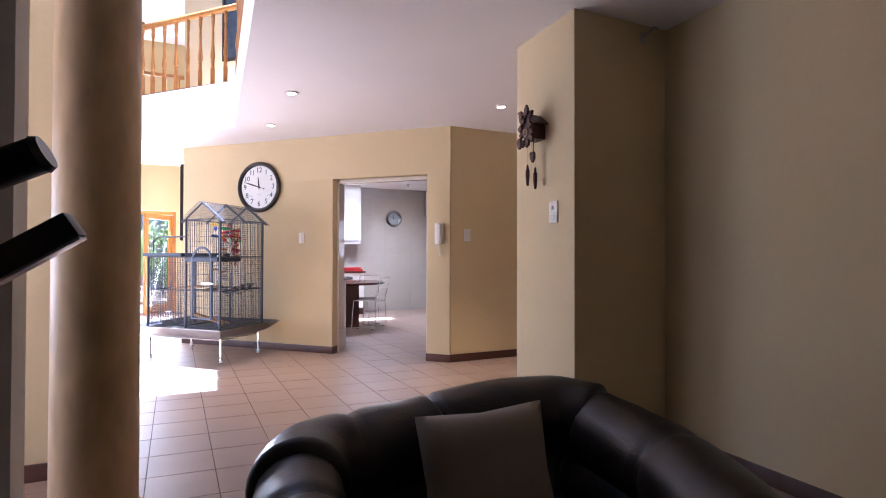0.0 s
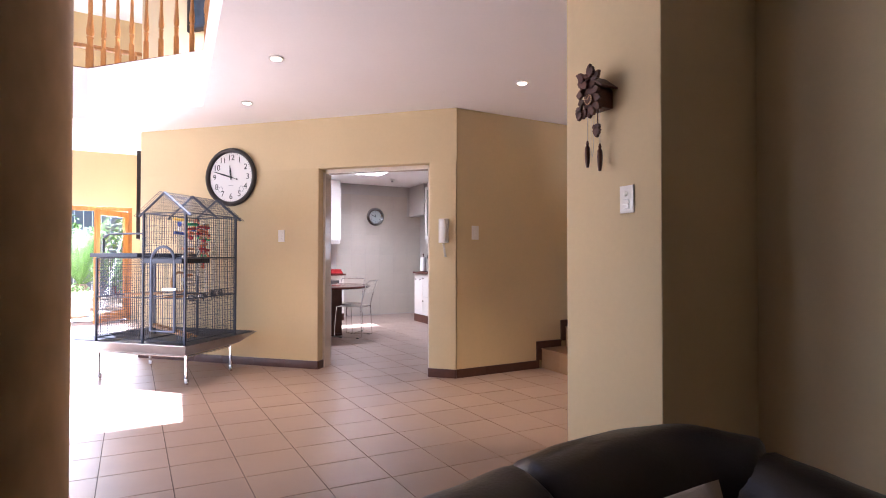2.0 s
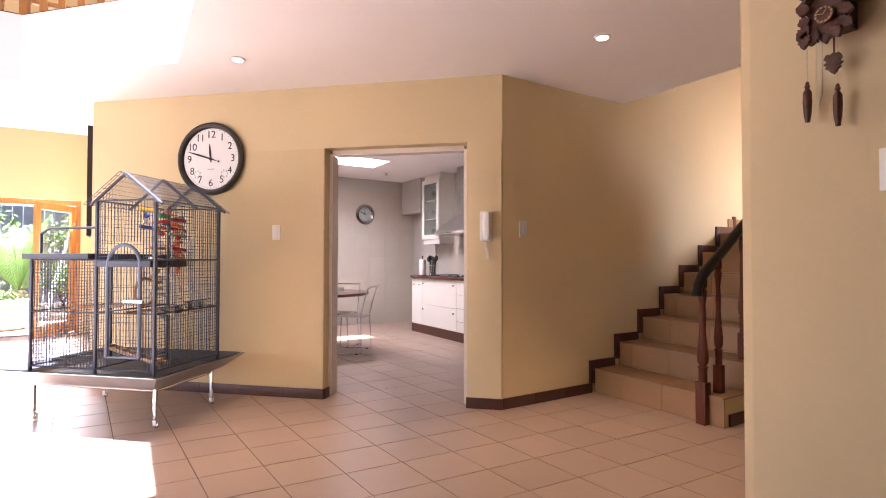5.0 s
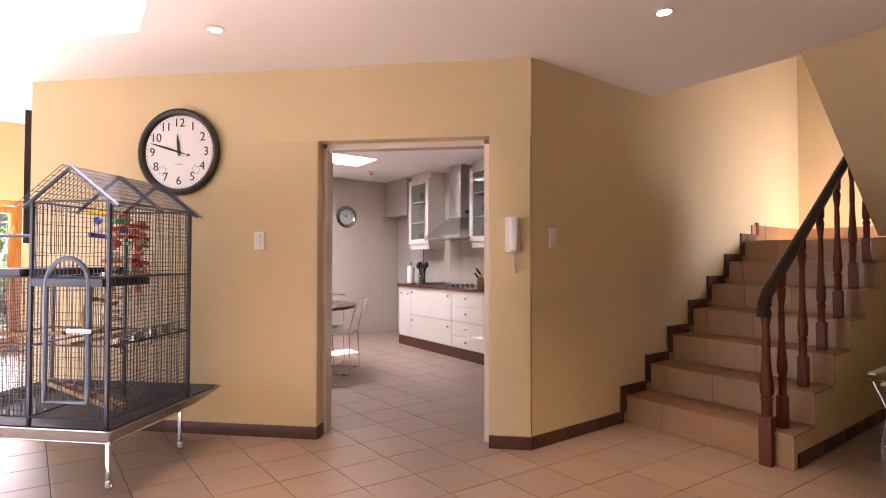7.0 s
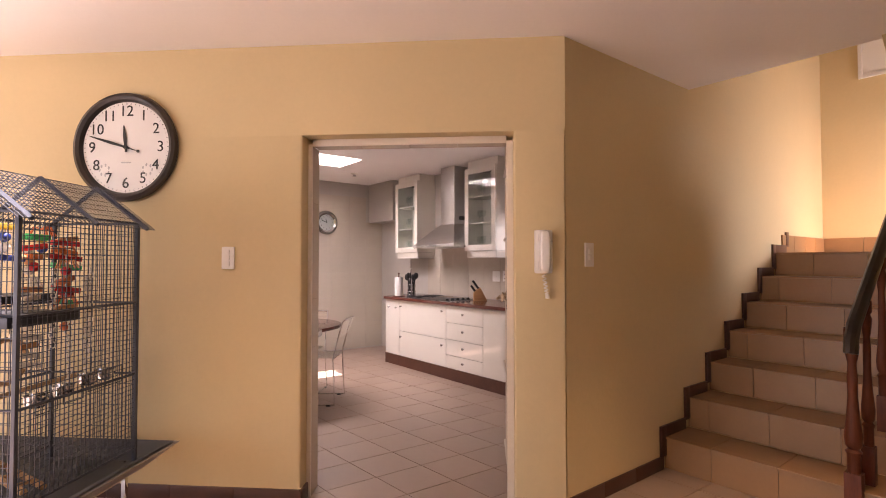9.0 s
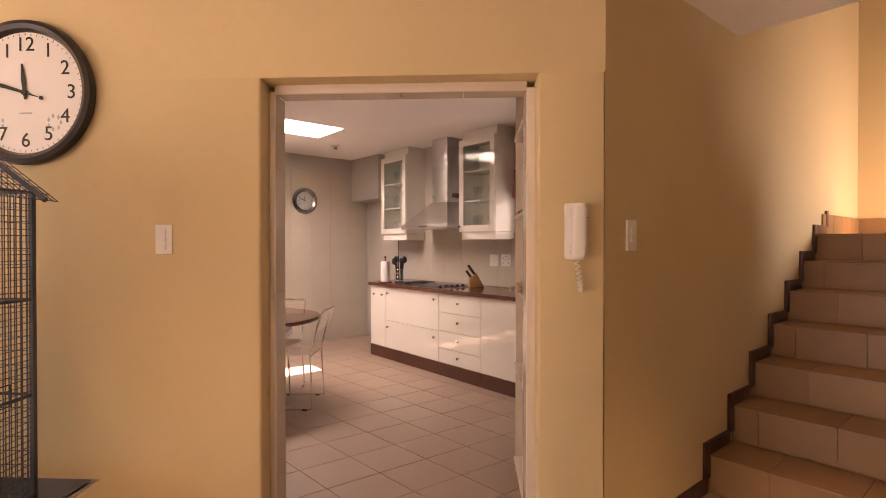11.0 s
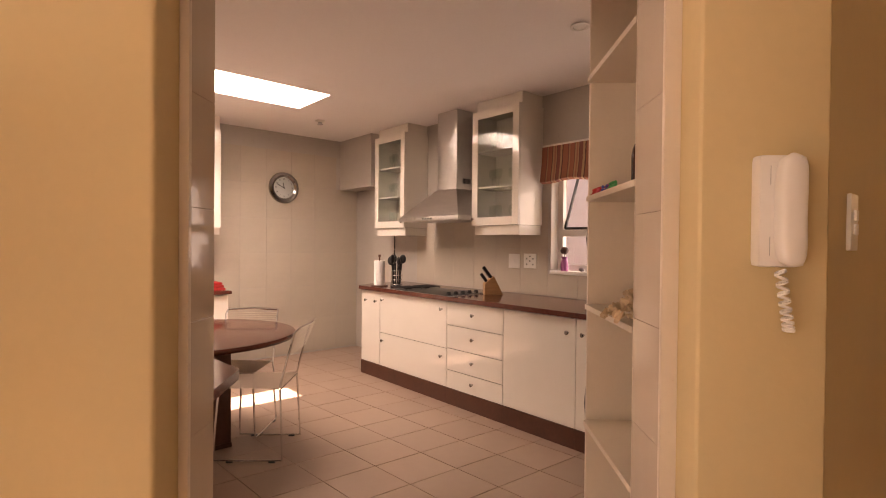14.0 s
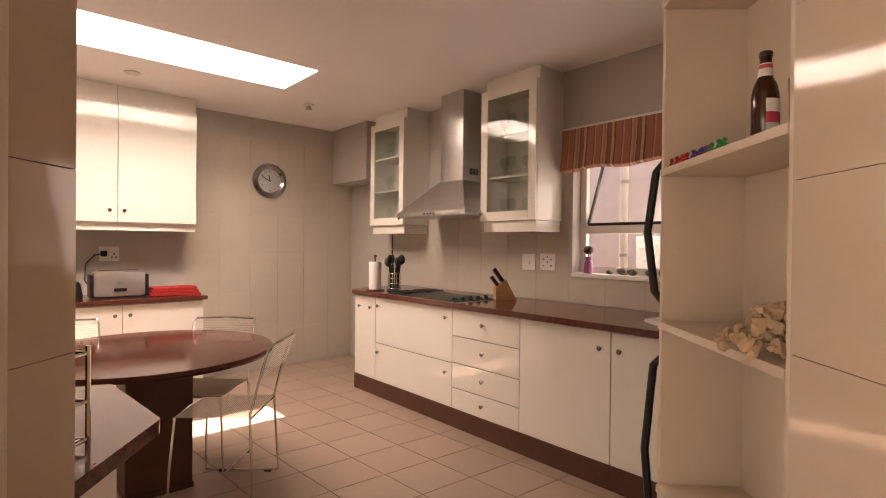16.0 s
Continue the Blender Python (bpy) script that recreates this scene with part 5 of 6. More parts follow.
for x, z in ((-0.078, -0.155), (0.010, -0.187)):
    b = bmesh.new()
    for k in range(int(-z / 0.012)):
        rod(b, (x + 0.0012 * (k % 2), -0.05, -0.012 * k), (x + 0.0012 * (k % 2), -0.05, -0.012 * k - 0.011), 0.0013, 0.0013, 5)
    part("chain", b, M_PEWTER, cu)
    part("cone_weight", quick(lathe, [(0.003, 0.012), (0.006, 0.006), (0.006, 0.0), (0.009, -0.004), (0.006, -0.012), (0.013, -0.026), (0.014, -0.06), (0.0115, -0.10), (0.007, -0.128)], 14, (x, -0.05, z)), M_CARVED, cu, "pine cone weight")
b = bmesh.new()
tube(b, [(-0.05, -0.05, 0.0), (-0.052, -0.05, -0.20), (-0.044, -0.05, -0.235), (-0.034, -0.05, -0.20), (-0.03, -0.05, 0.0)], 0.0012, 5)
part("chain", b, M_PEWTER, cu)
b = bmesh.new()
box(b, 0.003, -0.062, -0.10, 0.008, -0.058, 0.0)
leaf_shape(b, 0.0055, -0.075, -1.57, 0.07, 0.024, -0.058)
leaf_shape(b, 0.0055, -0.085, -0.4, 0.026, 0.012, -0.060)
leaf_shape(b, 0.0055, -0.085, 3.5, 0.026, 0.012, -0.060)
part("pendulum", b, M_CARVED, cu, "", 0)

# ---- bird cage ----
cage = thing("bird_cage", pose(0.055, 6.0, 0, 0, 0, 46.9), "tall grey wire bird cage on a steel seed tray with castors", "bird cage")
CW, CL, CT = 0.69, 1.02, 0.47
LEGX, LEGY = (0.065, CW - 0.015), (0.04, CL + 0.04)
for x in LEGX:
    for y in LEGY:
        b = bmesh.new()
        box(b, x - 0.011, y - 0.011, 0.062, x + 0.011, y + 0.011, 0.345, 0.004)
        lg = part("leg", b, M_CHROME, cage, "chrome leg")
        part("castor_fork", quick(box, x - 0.008, y - 0.014, 0.022, x + 0.008, y + 0.014, 0.061, 0.003), M_PEWTER, lg)
        part("castor", quick(lathe, [(0.012, -0.011), (0.024, -0.010), (0.025, 0.010), (0.012, 0.011)], 18, (x + 0.018, y, 0.0255), pose(0, 0, 0, 90, 0, 30)), M_CHROME, lg)
for a, c in (((LEGX[0], LEGY[0]), (LEGX[0], LEGY[1])), ((LEGX[1], LEGY[0]), (LEGX[1], LEGY[1])), ((LEGX[0], LEGY[0]), (LEGX[1], LEGY[0])), ((LEGX[0], LEGY[1]), (LEGX[1], LEGY[1]))):
    part("base_rail", quick(rod, (*a, 0.262), (*c, 0.262), 0.009, 0.009, 8), M_CHROME, cage, "chrome base rail")
b = bmesh.new()


def loop(o, z):
    return [b.verts.new(p) for p in ((-o, -o, z), (CW + o, -o, z), (CW + o, CL + o, z), (-o, CL + o, z))]


ls = [loop(-0.10, 0.275), loop(-0.02, 0.28), loop(0.03, 0.30), loop(0.155, 0.40), loop(0.145, 0.403), loop(0.03, 0.335), loop(-0.02, 0.325)]
for p, q in zip(ls, ls[1:]):
    for i in range(4):
        j = (i + 1) % 4
        b.faces.new((p[i], p[j], q[j], q[i]))
b.faces.new(ls[0][::-1])
b.faces.new(ls[-1])
part("seed_tray", b, M_TRAY, cage, "flared steel seed tray", 0)
b = bmesh.new()
lo = [b.verts.new(p) for p in ((0, 0, 0.345), (CW, 0, 0.345), (CW, CL, 0.345), (0, CL, 0.345))]
hi = [b.verts.new(p) for p in ((-0.135, -0.135, 0.407), (CW + 0.135, -0.135, 0.407), (CW + 0.135, CL + 0.135, 0.407), (-0.135, CL + 0.135, 0.407))]
for i in range(4):
    b.faces.new((lo[i], lo[(i + 1) % 4], hi[(i + 1) % 4], hi[i]))
b.faces.new(lo)
part("tray_liner", b, mat("dark_blue_grey_liner", (0.035, 0.04, 0.055), 0.5, var=0.2), cage, "dark tray liner", 0)
EAVE, RIDGE, LOW, BASE = 1.585, 1.775, 1.17, 0.41


def post(x, y, z1):
    part("post", quick(box, x - 0.009, y - 0.009, 0.346, x + 0.009, y + 0.009, z1, 0.003), M_CAGE, cage)


for x in (0.0, CW):
    for y, z in ((0.0, EAVE), (CT, EAVE), (CL, LOW)):
        post(x, y, z)


def panel(name, p0, u, w, z0, z1, gap=0.0245, hgap=0.055, label=""):
    """Upright wire grid from p0 along u."""
    b = bmesh.new()
    u = Vector(u)
    p0 = Vector(p0)
    n = max(1, round(w / gap))
    for i in range(n + 1):
        c = p0 + u * (w * i / n)
        rod(b, c + Vector((0, 0, z0)), c + Vector((0, 0, z1)), 0.0021, 0.0021, 4)
    m = max(1, round((z1 - z0) / hgap))
    for i in range(m + 1):
        z = z0 + (z1 - z0) * i / m
        rod(b, p0 + Vector((0, 0, z)), p0 + u * w + Vector((0, 0, z)), 0.0019, 0.0019, 4)
    return part(name, b, M_CAGE, cage, label, 0)


panel("side_grid", (0, 0, 0), (1, 0, 0), CW, BASE, EAVE, 0.024, 0.024)
panel("side_grid", (0, CT, 0), (1, 0, 0), CW, LOW, EAVE, 0.03, 0.06)
panel("side_grid", (0, CL, 0), (1, 0, 0), CW, BASE, LOW, 0.024, 0.024)
panel("back_grid", (CW, 0, 0), (0, 1, 0), CT, BASE, EAVE)
panel("back_grid", (CW, CT, 0), (0, 1, 0), CL - CT, BASE, LOW)
panel("front_grid", (0, CT, 0), (0, 1, 0), CL - CT, BASE, LOW, 0.024, 0.03)
panel("front_grid", (0, 0, 0), (0, 1, 0), 0.09, BASE, EAVE)
panel("front_grid", (0, CT - 0.09, 0), (0, 1, 0), 0.09, BASE, EAVE)
panel("front_grid", (0, 0.09, 0), (0, 1, 0), CT - 0.18, 1.30, EAVE)
for z in (BASE, 0.80, LOW, EAVE):
    b = bmesh.new()
    for a, c in (((0, 0), (CW, 0)), ((0, 0), (0, CT)), ((CW, 0), (CW, CT)), ((0, CT), (CW, CT))):
        rod(b, (*a, z), (*c, z), 0.006, 0.006, 6)
    if z <= LOW:
        for a, c in (((0, CT), (0, CL)), ((CW, CT), (CW, CL)), ((0, CL), (CW, CL))):
            rod(b, (*a, z), (*c, z), 0.006, 0.006, 6)
    part("cross_rail", b, M_CAGE, cage)
# arched door with a wire grid
yc, hw = CT / 2, 0.13
b = bmesh.new()
arch = [(-0.012, yc - hw, 0.50), (-0.012, yc - hw, 1.13)] + [(-0.012, yc - hw * math.cos(a), 1.13 + 0.145 * math.sin(a)) for a in (math.pi * i / 12 for i in range(1, 12))] + [(-0.012, yc + hw, 1.13), (-0.012, yc + hw, 0.50), (-0.012, yc - hw, 0.50)]
tube(b, arch, 0.013, 8)
dr = part("door", b, mat("blue_grey_door_frame", (0.13, 0.16, 0.23), 0.4, 0.3, var=0.1), cage, "blue-grey arched cage door")
b = bmesh.new()
for i in range(1, 10):
    y = yc - hw + 2 * hw * i / 10
    zt = 1.13 + 0.145 * math.sqrt(max(0, 1 - ((y - yc) / hw) ** 2))
    rod(b, (-0.012, y, 0.50), (-0.012, y, zt), 0.0017, 0.0017, 4)
for z in (0.62, 0.74, 0.86, 0.98, 1.1):
    rod(b, (-0.012, yc - hw, z), (-0.012, yc + hw, z), 0.0025, 0.0025, 4)
part("door_grid", b, M_CAGE, dr, "", 0)
part("latch", quick(box, -0.04, yc - 0.17, 0.875, -0.02, yc - 0.02, 0.895, 0.003), M_CHROME, dr)
# gabled roof
for side in (0, 1):
    b = bmesh.new()
    y0, y1 = (-0.055, CT / 2) if side == 0 else (CT + 0.055, CT / 2)
    za = EAVE - 0.03
    for i in range(34):
        x = -0.06 + (CW + 0.12) * i / 33
        rod(b, (x, y0, za), (x, y1, RIDGE), 0.002, 0.002, 4)
    for i in range(9):
        u = i / 8
        rod(b, (-0.06, y0 + (y1 - y0) * u, za + (RIDGE - za) * u), (CW + 0.06, y0 + (y1 - y0) * u, za + (RIDGE - za) * u), 0.0022, 0.0022, 4)
    for x in (0, CW / 2, CW):
        rod(b, (x, y0, za), (x, y1, RIDGE), 0.011, 0.011, 6)
    part("roof_grid", b, M_CAGE, cage, "sloping wire roof", 0)
for x in (0.0, CW):
    b = bmesh.new()
    for i in range(1, 19):
        y = CT * i / 19
        rod(b, (x, y, EAVE), (x, y, EAVE + (RIDGE - EAVE) * (1 - abs(y - CT / 2) / (CT / 2))), 0.0017, 0.0017, 4)
    part("gable_grid", b, M_CAGE, cage, "", 0)
# play shelf on the low end
part("play_shelf", quick(box, -0.05, CT + 0.02, LOW + 0.006, CW + 0.04, CL + 0.03, LOW + 0.045, 0.006), mat("dark_slate_tray", (0.04, 0.043, 0.055), 0.4, 0.4, var=0.15), cage, "dark pull-out shelf")
part("feeding_shelf", quick(box, -0.02, 0.02, 1.12, 0.34, CT - 0.02, 1.165, 0.005), bpy.data.materials["dark_slate_tray"], cage, "dark inner shelf")
b = bmesh.new()
tube(b, [(0.05, CT + 0.05, LOW + 0.045), (0.05, CT + 0.05, 1.40), (0.05, CL - 0.1, 1.40), (0.05, CL - 0.02, 1.36), (0.05, CL - 0.02, LOW + 0.05)], 0.010, 8)
part("play_perch", b, M_CAGE, cage, "grey tube perch")
for (p, q, r, mm) in (((0.05, 0.05, 1.40), (0.60, 0.40, 1.42), 0.011, M_LIGHTWOOD), ((0.02, 0.25, 0.80), (0.64, 0.28, 0.80), 0.012, M_LIGHTWOOD), ((0.1, 0.05, 0.44), (0.5, 0.9, 0.47), 0.014, M_LIGHTWOOD), ((0.16, 0.02, 0.44), (0.56, 0.88, 0.47), 0.014, M_LIGHTWOOD), ((0.3, 0.55, 0.82), (0.3, 1.0, 0.80), 0.012, M_LIGHTWOOD)):
    b = bmesh.new()
    rod(b, p, q, r, r, 8)
    part("perch", b, mm, cage, "wooden perch")
for i in range(7):
    u = (i + 0.5) / 7
    b = bmesh.new()
    rod(b, (0.1 + 0.4 * u, 0.05 + 0.85 * u, 0.452 + 0.03 * u), (0.16 + 0.4 * u, 0.02 + 0.86 * u, 0.452 + 0.03 * u), 0.009, 0.009, 6)
    part("ladder_rung", b, M_LIGHTWOOD, cage)
for x, z in ((0.16, 0.80), (0.30, 0.81), (0.44, 0.83), (0.55, 0.83)):
    cup = part("feed_cup", quick(lathe, [(0.03, 0), (0.040, 0.01), (0.043, 0.05), (0.048, 0.053), (0.040, 0.051), (0.036, 0.012)], 18, (x, 0.06, z - 0.03)), M_CHROME, cage, "steel feed cup")
    b = bmesh.new()
    tube(b, [(x - 0.055, 0.012, z + 0.03), (x + 0.055, 0.012, z + 0.03), (x + 0.055, 0.012, z - 0.05), (x - 0.055, 0.012, z - 0.05), (x - 0.055, 0.012, z + 0.03)], 0.0032, 6)
    part("wire_bracket", b, M_BLACK, cup)
b = bmesh.new()
tube(b, [(0.3 + 0.10 * math.cos(a), 0.34, 0.93 + 0.10 * math.sin(a)) for a in (2 * math.pi * i / 20 for i in range(20))], 0.012, 8)
part("rope_ring", b, M_LIGHTWOOD, cage, "pale rope ring")


def toy(x, y, z, cols, n, seed):
    random.seed(seed)
    b = bmesh.new()
    rod(b, (x, y, z), (x, y, z - n * 0.045), 0.003)
    t = part("hanging_toy", b, M_PEWTER, cage, "hanging wooden bird toy")
    for i in range(n):
        mm = cols[i % len(cols)]
        b = bmesh.new()
        k = random.random()
        zz = z - 0.03 - i * 0.043
        if k < 0.55:
            box(b, -0.045 - 0.03 * random.random(), -0.013, -0.012, 0.045 + 0.03 * random.random(), 0.013, 0.012, 0.003, pose(x, y, zz, random.uniform(-12, 12), random.uniform(-10, 10), random.uniform(-25, 25)))
        elif k < 0.8:
            ball(b, (x, y, zz), 0.022, 1, 1, 1, 2)
        else:
            for j in range(7):
                a = random.random() * 6.28
                tube(b, [(x, y, zz), (x + 0.03 * math.cos(a), y + 0.03 * math.sin(a), zz + 0.01), (x + 0.05 * math.cos(a), y + 0.05 * math.sin(a), zz - 0.03)], 0.005, 4)
        part("toy_piece", b, mm, t)


toy(0.10, 0.16, 1.56, (M_YELLOW, M_BLUE, M_PAPER, M_BLUE), 4, 1)
toy(0.28, 0.16, 1.56, (M_ORANGE, M_YELLOW, M_BLUE), 3, 2)
toy(0.38, 0.13, 1.50, (M_RED, M_ORANGE, M_TIMBER, M_RED, M_ORANGE), 10, 3)
toy(0.46, 0.20, 1.52, (M_TIMBER, M_ORANGE, M_RED, M_GREEN), 8, 4)
toy(0.30, 0.24, 1.46, (M_SEAT, M_TIMBER, M_SEAT), 13, 5)
for cx, cy, cz, cn in ((0.47, 0.10, 1.30, 22), (0.53, 0.13, 1.34, 20), (0.36, 0.09, 1.12, 14), (0.29, 0.11, 1.34, 16)):
    b = bmesh.new()
    for k in range(cn):
        m = pose(cx + 0.006 * math.sin(k * 1.3), cy, cz - k * 0.022, 0, 0, 90 * (k % 2) + 20)
        tube(b, [m @ Vector((0.010 * math.cos(q), 0, 0.015 * math.sin(q))) for q in (2 * math.pi * n / 8 for n in range(9))], 0.0035, 5)
    part("plastic_chain", b, M_SEAT, cage, "hanging chain of clear plastic links")
toy(0.20, 0.12, 1.52, (M_GREEN, M_RED, M_ORANGE, M_RED), 4, 7)

# ---- sofa and cushion ----
sofa = thing("sofa", pose(0, 0, 0), "dark brown leather tub sofa with padded curved back", "sofa")


def roll(pts, r0, name, seams=2):
    b = bmesh.new()
    pts = [Vector(p) for p in pts]
    fine, rad = [], []
    n = 14
    for i in range(len(pts) - 1):
        a0, a1, a2, a3 = pts[max(i - 1, 0)], pts[i], pts[i + 1], pts[min(i + 2, len(pts) - 1)]
        for k in range(n):
            u = k / n
            fine.append(0.5 * ((2 * a1) + (a2 - a0) * u + (2 * a0 - 5 * a1 + 4 * a2 - a3) * u * u + (3 * a1 - a0 - 3 * a2 + a3) * u ** 3))
    fine.append(pts[-1])
    m = len(fine)
    for i in range(m):
        u = i / (m - 1)
        end = min(1.0, math.sqrt(max(0.02, min(u, 1 - u) * 12)))
        s = abs(math.sin(u * math.pi * seams))
        rad.append(r0 * end * (0.90 + 0.10 * min(1, s * 3)))
    tube(b, fine, rad, 24)
    for v in b.verts:
        v.co += Vector((noise.noise(v.co * 7), noise.noise(v.co * 7 + Vector((5, 0, 0))), noise.noise(v.co * 7 + Vector((0, 5, 0))))) * 0.008
    return part(name, b, M_LEATHER, sofa, "", 60)


roll([(0.235, 1.62, 0.45), (0.33, 1.83, 0.45), (0.62, 1.92, 0.44), (0.86, 1.95, 0.45)], 0.165, "back_cushion", 2)
roll([(0.80, 1.95, 0.45), (1.10, 1.96, 0.475), (1.40, 1.90, 0.485), (1.53, 1.72, 0.465)], 0.165, "back_cushion", 1)
roll([(1.50, 1.80, 0.45), (1.50, 1.45, 0.43), (1.42, 1.15, 0.42), (1.30, 0.86, 0.38)], 0.165, "arm", 2)
roll([(0.26, 1.72, 0.44), (0.225, 1.45, 0.42), (0.26, 1.15, 0.38)], 0.14, "arm", 2)
part("seat_cushion", quick(box, 0.30, 0.95, 0.075, 1.50, 1.86, 0.19, 0.04), M_LEATHER, sofa)
part("base", quick(prism, [(0.24, 1.1), (1.40, 0.9), (1.62, 1.4), (1.60, 1.9), (1.2, 2.03), (0.5, 2.0), (0.22, 1.7)], 0.03, 0.075, 0.01), M_LEATHER, sofa)
roll([(0.26, 1.20, 0.22), (0.235, 1.55, 0.22), (0.35, 1.83, 0.22), (0.62, 1.92, 0.22), (1.10, 1.96, 0.22), (1.40, 1.90, 0.22), (1.50, 1.70, 0.22), (1.50, 1.45, 0.22), (1.32, 0.90, 0.22)], 0.15, "outer_panel", 3)
part("foot", quick(prism, [(0.3, 1.2), (1.38, 1.0), (1.5, 1.85), (0.4, 1.85)], 0.0, 0.0295), M_BLACK, sofa, "", 0)
b = bmesh.new()
N = 18
top, bot = {}, {}
for i in range(N + 1):
    for j in range(N + 1):
        u, v = i / N * 2 - 1, j / N * 2 - 1
        h = 0.075 * (max(0, 1 - u ** 4) * max(0, 1 - v ** 4)) ** 0.6
        pin = 1 - 0.07 * (1 - abs(u)) * abs(v) ** 3
        pinv = 1 - 0.07 * (1 - abs(v)) * abs(u) ** 3
        w = 0.006 * noise.noise(Vector((u * 2, v * 2, 0)))
        top[i, j] = b.verts.new((0.225 * u * pinv, h + w, 0.225 * v * pin))
        bot[i, j] = top[i, j] if i in (0, N) or j in (0, N) else b.verts.new((0.225 * u * pinv, -h + w, 0.225 * v * pin))
for i in range(N):
    for j in range(N):
        b.faces.new((top[i, j], top[i + 1, j], top[i + 1, j + 1], top[i, j + 1]))
        q = [bot[i, j], bot[i, j + 1], bot[i + 1, j + 1], bot[i + 1, j]]
        b.faces.new(q)
solo("scatter_cushion", b, M_CUSHION, "plain greige square cushion leaning on the sofa back", "cushion", pose(0.885, 1.58, 0.41, -17, -4, -12) @ Matrix.Scale(1.06, 4), smooth=70)

# ---- exercise machine ----
ex = thing("exercise_machine", pose(0, 0, 0), "black exercise machine with padded handle arms", "exercise machine")
part("base_frame", quick(box, -1.15, 0.95, 0.0, -0.75, 1.45, 0.06, 0.01), M_BLACK, ex)
part("upright", quick(box, -1.0, 1.12, 0.0605, -0.9, 1.22, 1.5, 0.012), M_BLACK, ex)
for pts, r in ((((-0.905, 1.17, 0.98), (-0.55, 1.09, 1.05), (-0.36, 1.05, 1.135), (-0.205, 1.03, 1.235)), 0.036), (((-0.905, 1.19, 1.2), (-0.5, 1.16, 1.27), (-0.29, 1.14, 1.375)), 0.034)):
    if len(pts) == 4:
        d = (Vector(pts[3]) - Vector(pts[2])).normalized()
        m = look(Vector(pts[3]), Vector(pts[3]) + d)
        a = part("handle_arm", quick(box, -0.020, -0.010, 0.0, 0.020, 0.036, 0.33, 0.008, m), M_BLACK, ex, "black flat padded handle arm with a pale lower edge")
        part("pale_edge", quick(box, -0.017, -0.015, 0.004, 0.017, -0.0102, 0.20, 0.002, m), M_PEWTER, a)
        part("arm_tube", quick(tube, [pts[0], (-0.62, 1.1, 1.02), Vector(pts[3]) - d * 0.331], r * 0.9, 14), M_BLACK, a)
        continue
    b = bmesh.new()
    tube(b, pts, [r * 0.8] + [r] * (len(pts) - 1), 14)
    a = part("handle_arm", b, M_BLACK, ex, "black padded handle arm")
    q = Vector(pts[-1])
    d = (q - Vector(pts[-2])).normalized()
    b = bmesh.new()
    rod(b, q - d * 0.0, q + d * 0.012, r * 1.06, r * 0.9, 16)
    part("end_cap", b, M_BLACK, a)

# ---- pictures ----


def framed(name, m, w, h, fm, cm, label, t=0.03, fw=0.035):
    """A picture that faces -y."""
    p = thing(name, m, label, "picture")
    b = bmesh.new()
    box(b, -w / 2, -t, -h / 2, -w / 2 + fw, -0.0005, h / 2, 0.004)
    box(b, w / 2 - fw, -t, -h / 2, w / 2, -0.0005, h / 2, 0.004)
    box(b, -w / 2 + fw, -t, h / 2 - fw, w / 2 - fw, -0.0005, h / 2, 0.004)
    box(b, -w / 2 + fw, -t, -h / 2, w / 2 - fw, -0.0005, -h / 2 + fw, 0.004)
    part("frame", b, fm, p, "", 0)
    part("canvas", quick(box, -w / 2 + fw, -t * 0.6, -h / 2 + fw, w / 2 - fw, -0.001, h / 2 - fw), cm, p, "", 0)
    return p


framed("picture", pose(-0.388, 8.12, 1.92, 0, 0, -90), 0.5, 1.05, M_RAIL, M_PICTURE, "tall dark framed picture on the side wall", 0.05)
framed("picture", on_door_wall(-4.67, 4.2), 0.55, 0.9, M_RAIL, M_PICTURE, "dark framed painting on the gallery wall", 0.04)
framed("picture", pose(6.849, 4.62, 3.55, 0, 0, -90), 0.46, 0.5, M_PLASTIC, M_PAPER, "white framed print on the landing wall")
sl = math.degrees(math.atan2(2.65 - 1.475, 5.40 - 3.85))
framed("picture", pose(4.42, 3.40, 2.65 - 0.758 * 0.57 - 0.002, 0, sl, 0) @ pose(0, 0, 0, 90, 0, 0), 0.8, 0.5, M_YELLOW, M_PICTURE, "yellow framed picture under the sloping stair soffit")
hk = thing("ceiling_hook", pose(2.45, 2.41, 2.56), "small dark metal bracket near the ceiling", "bracket")
part("plate", quick(box, -0.015, -0.008, -0.03, 0.015, -0.0005, 0.04, 0.002), M_PEWTER, hk)
b = bmesh.new()
tube(b, [(0, -0.006, 0.02), (0, -0.06, 0.02), (0, -0.09, 0.035), (0, -0.12, 0.02)], 0.007, 6)
part("arm", b, M_PEWTER, hk)

# ---- white slatted seat under the stairs ----
be = thing("slatted_chair", pose(0, 0, 0), "white slatted metal garden chair on the tiles", "chair")
for i in range(9):
    u = i / 8
    y = 3.30 + 0.55 * u
    z = 0.50 - 0.07 * math.sin(u * math.pi * 0.55) + (0.06 if i == 8 else 0)
    part("slat", quick(box, 4.32, y, z, 5.0, y + 0.045, z + 0.016, 0.004), M_PLASTIC, be)
for x in (4.38, 4.94):
    b = bmesh.new()
    tube(b, [(x, 3.28, 0.5), (x, 3.32, 0.25), (x, 3.36, 0.01), (x, 3.6, 0.01), (x, 3.84, 0.01), (x, 3.80, 0.25), (x, 3.88, 0.44)], 0.009, 8)
    part("leg_frame", b, M_CHROME, be)
    b = bmesh.new()
    tube(b, [(x, 3.28, 0.495), (x, 3.5, 0.445), (x, 3.7, 0.425), (x, 3.9, 0.45)], 0.008, 6)
    part("seat_rail", b, M_CHROME, be)

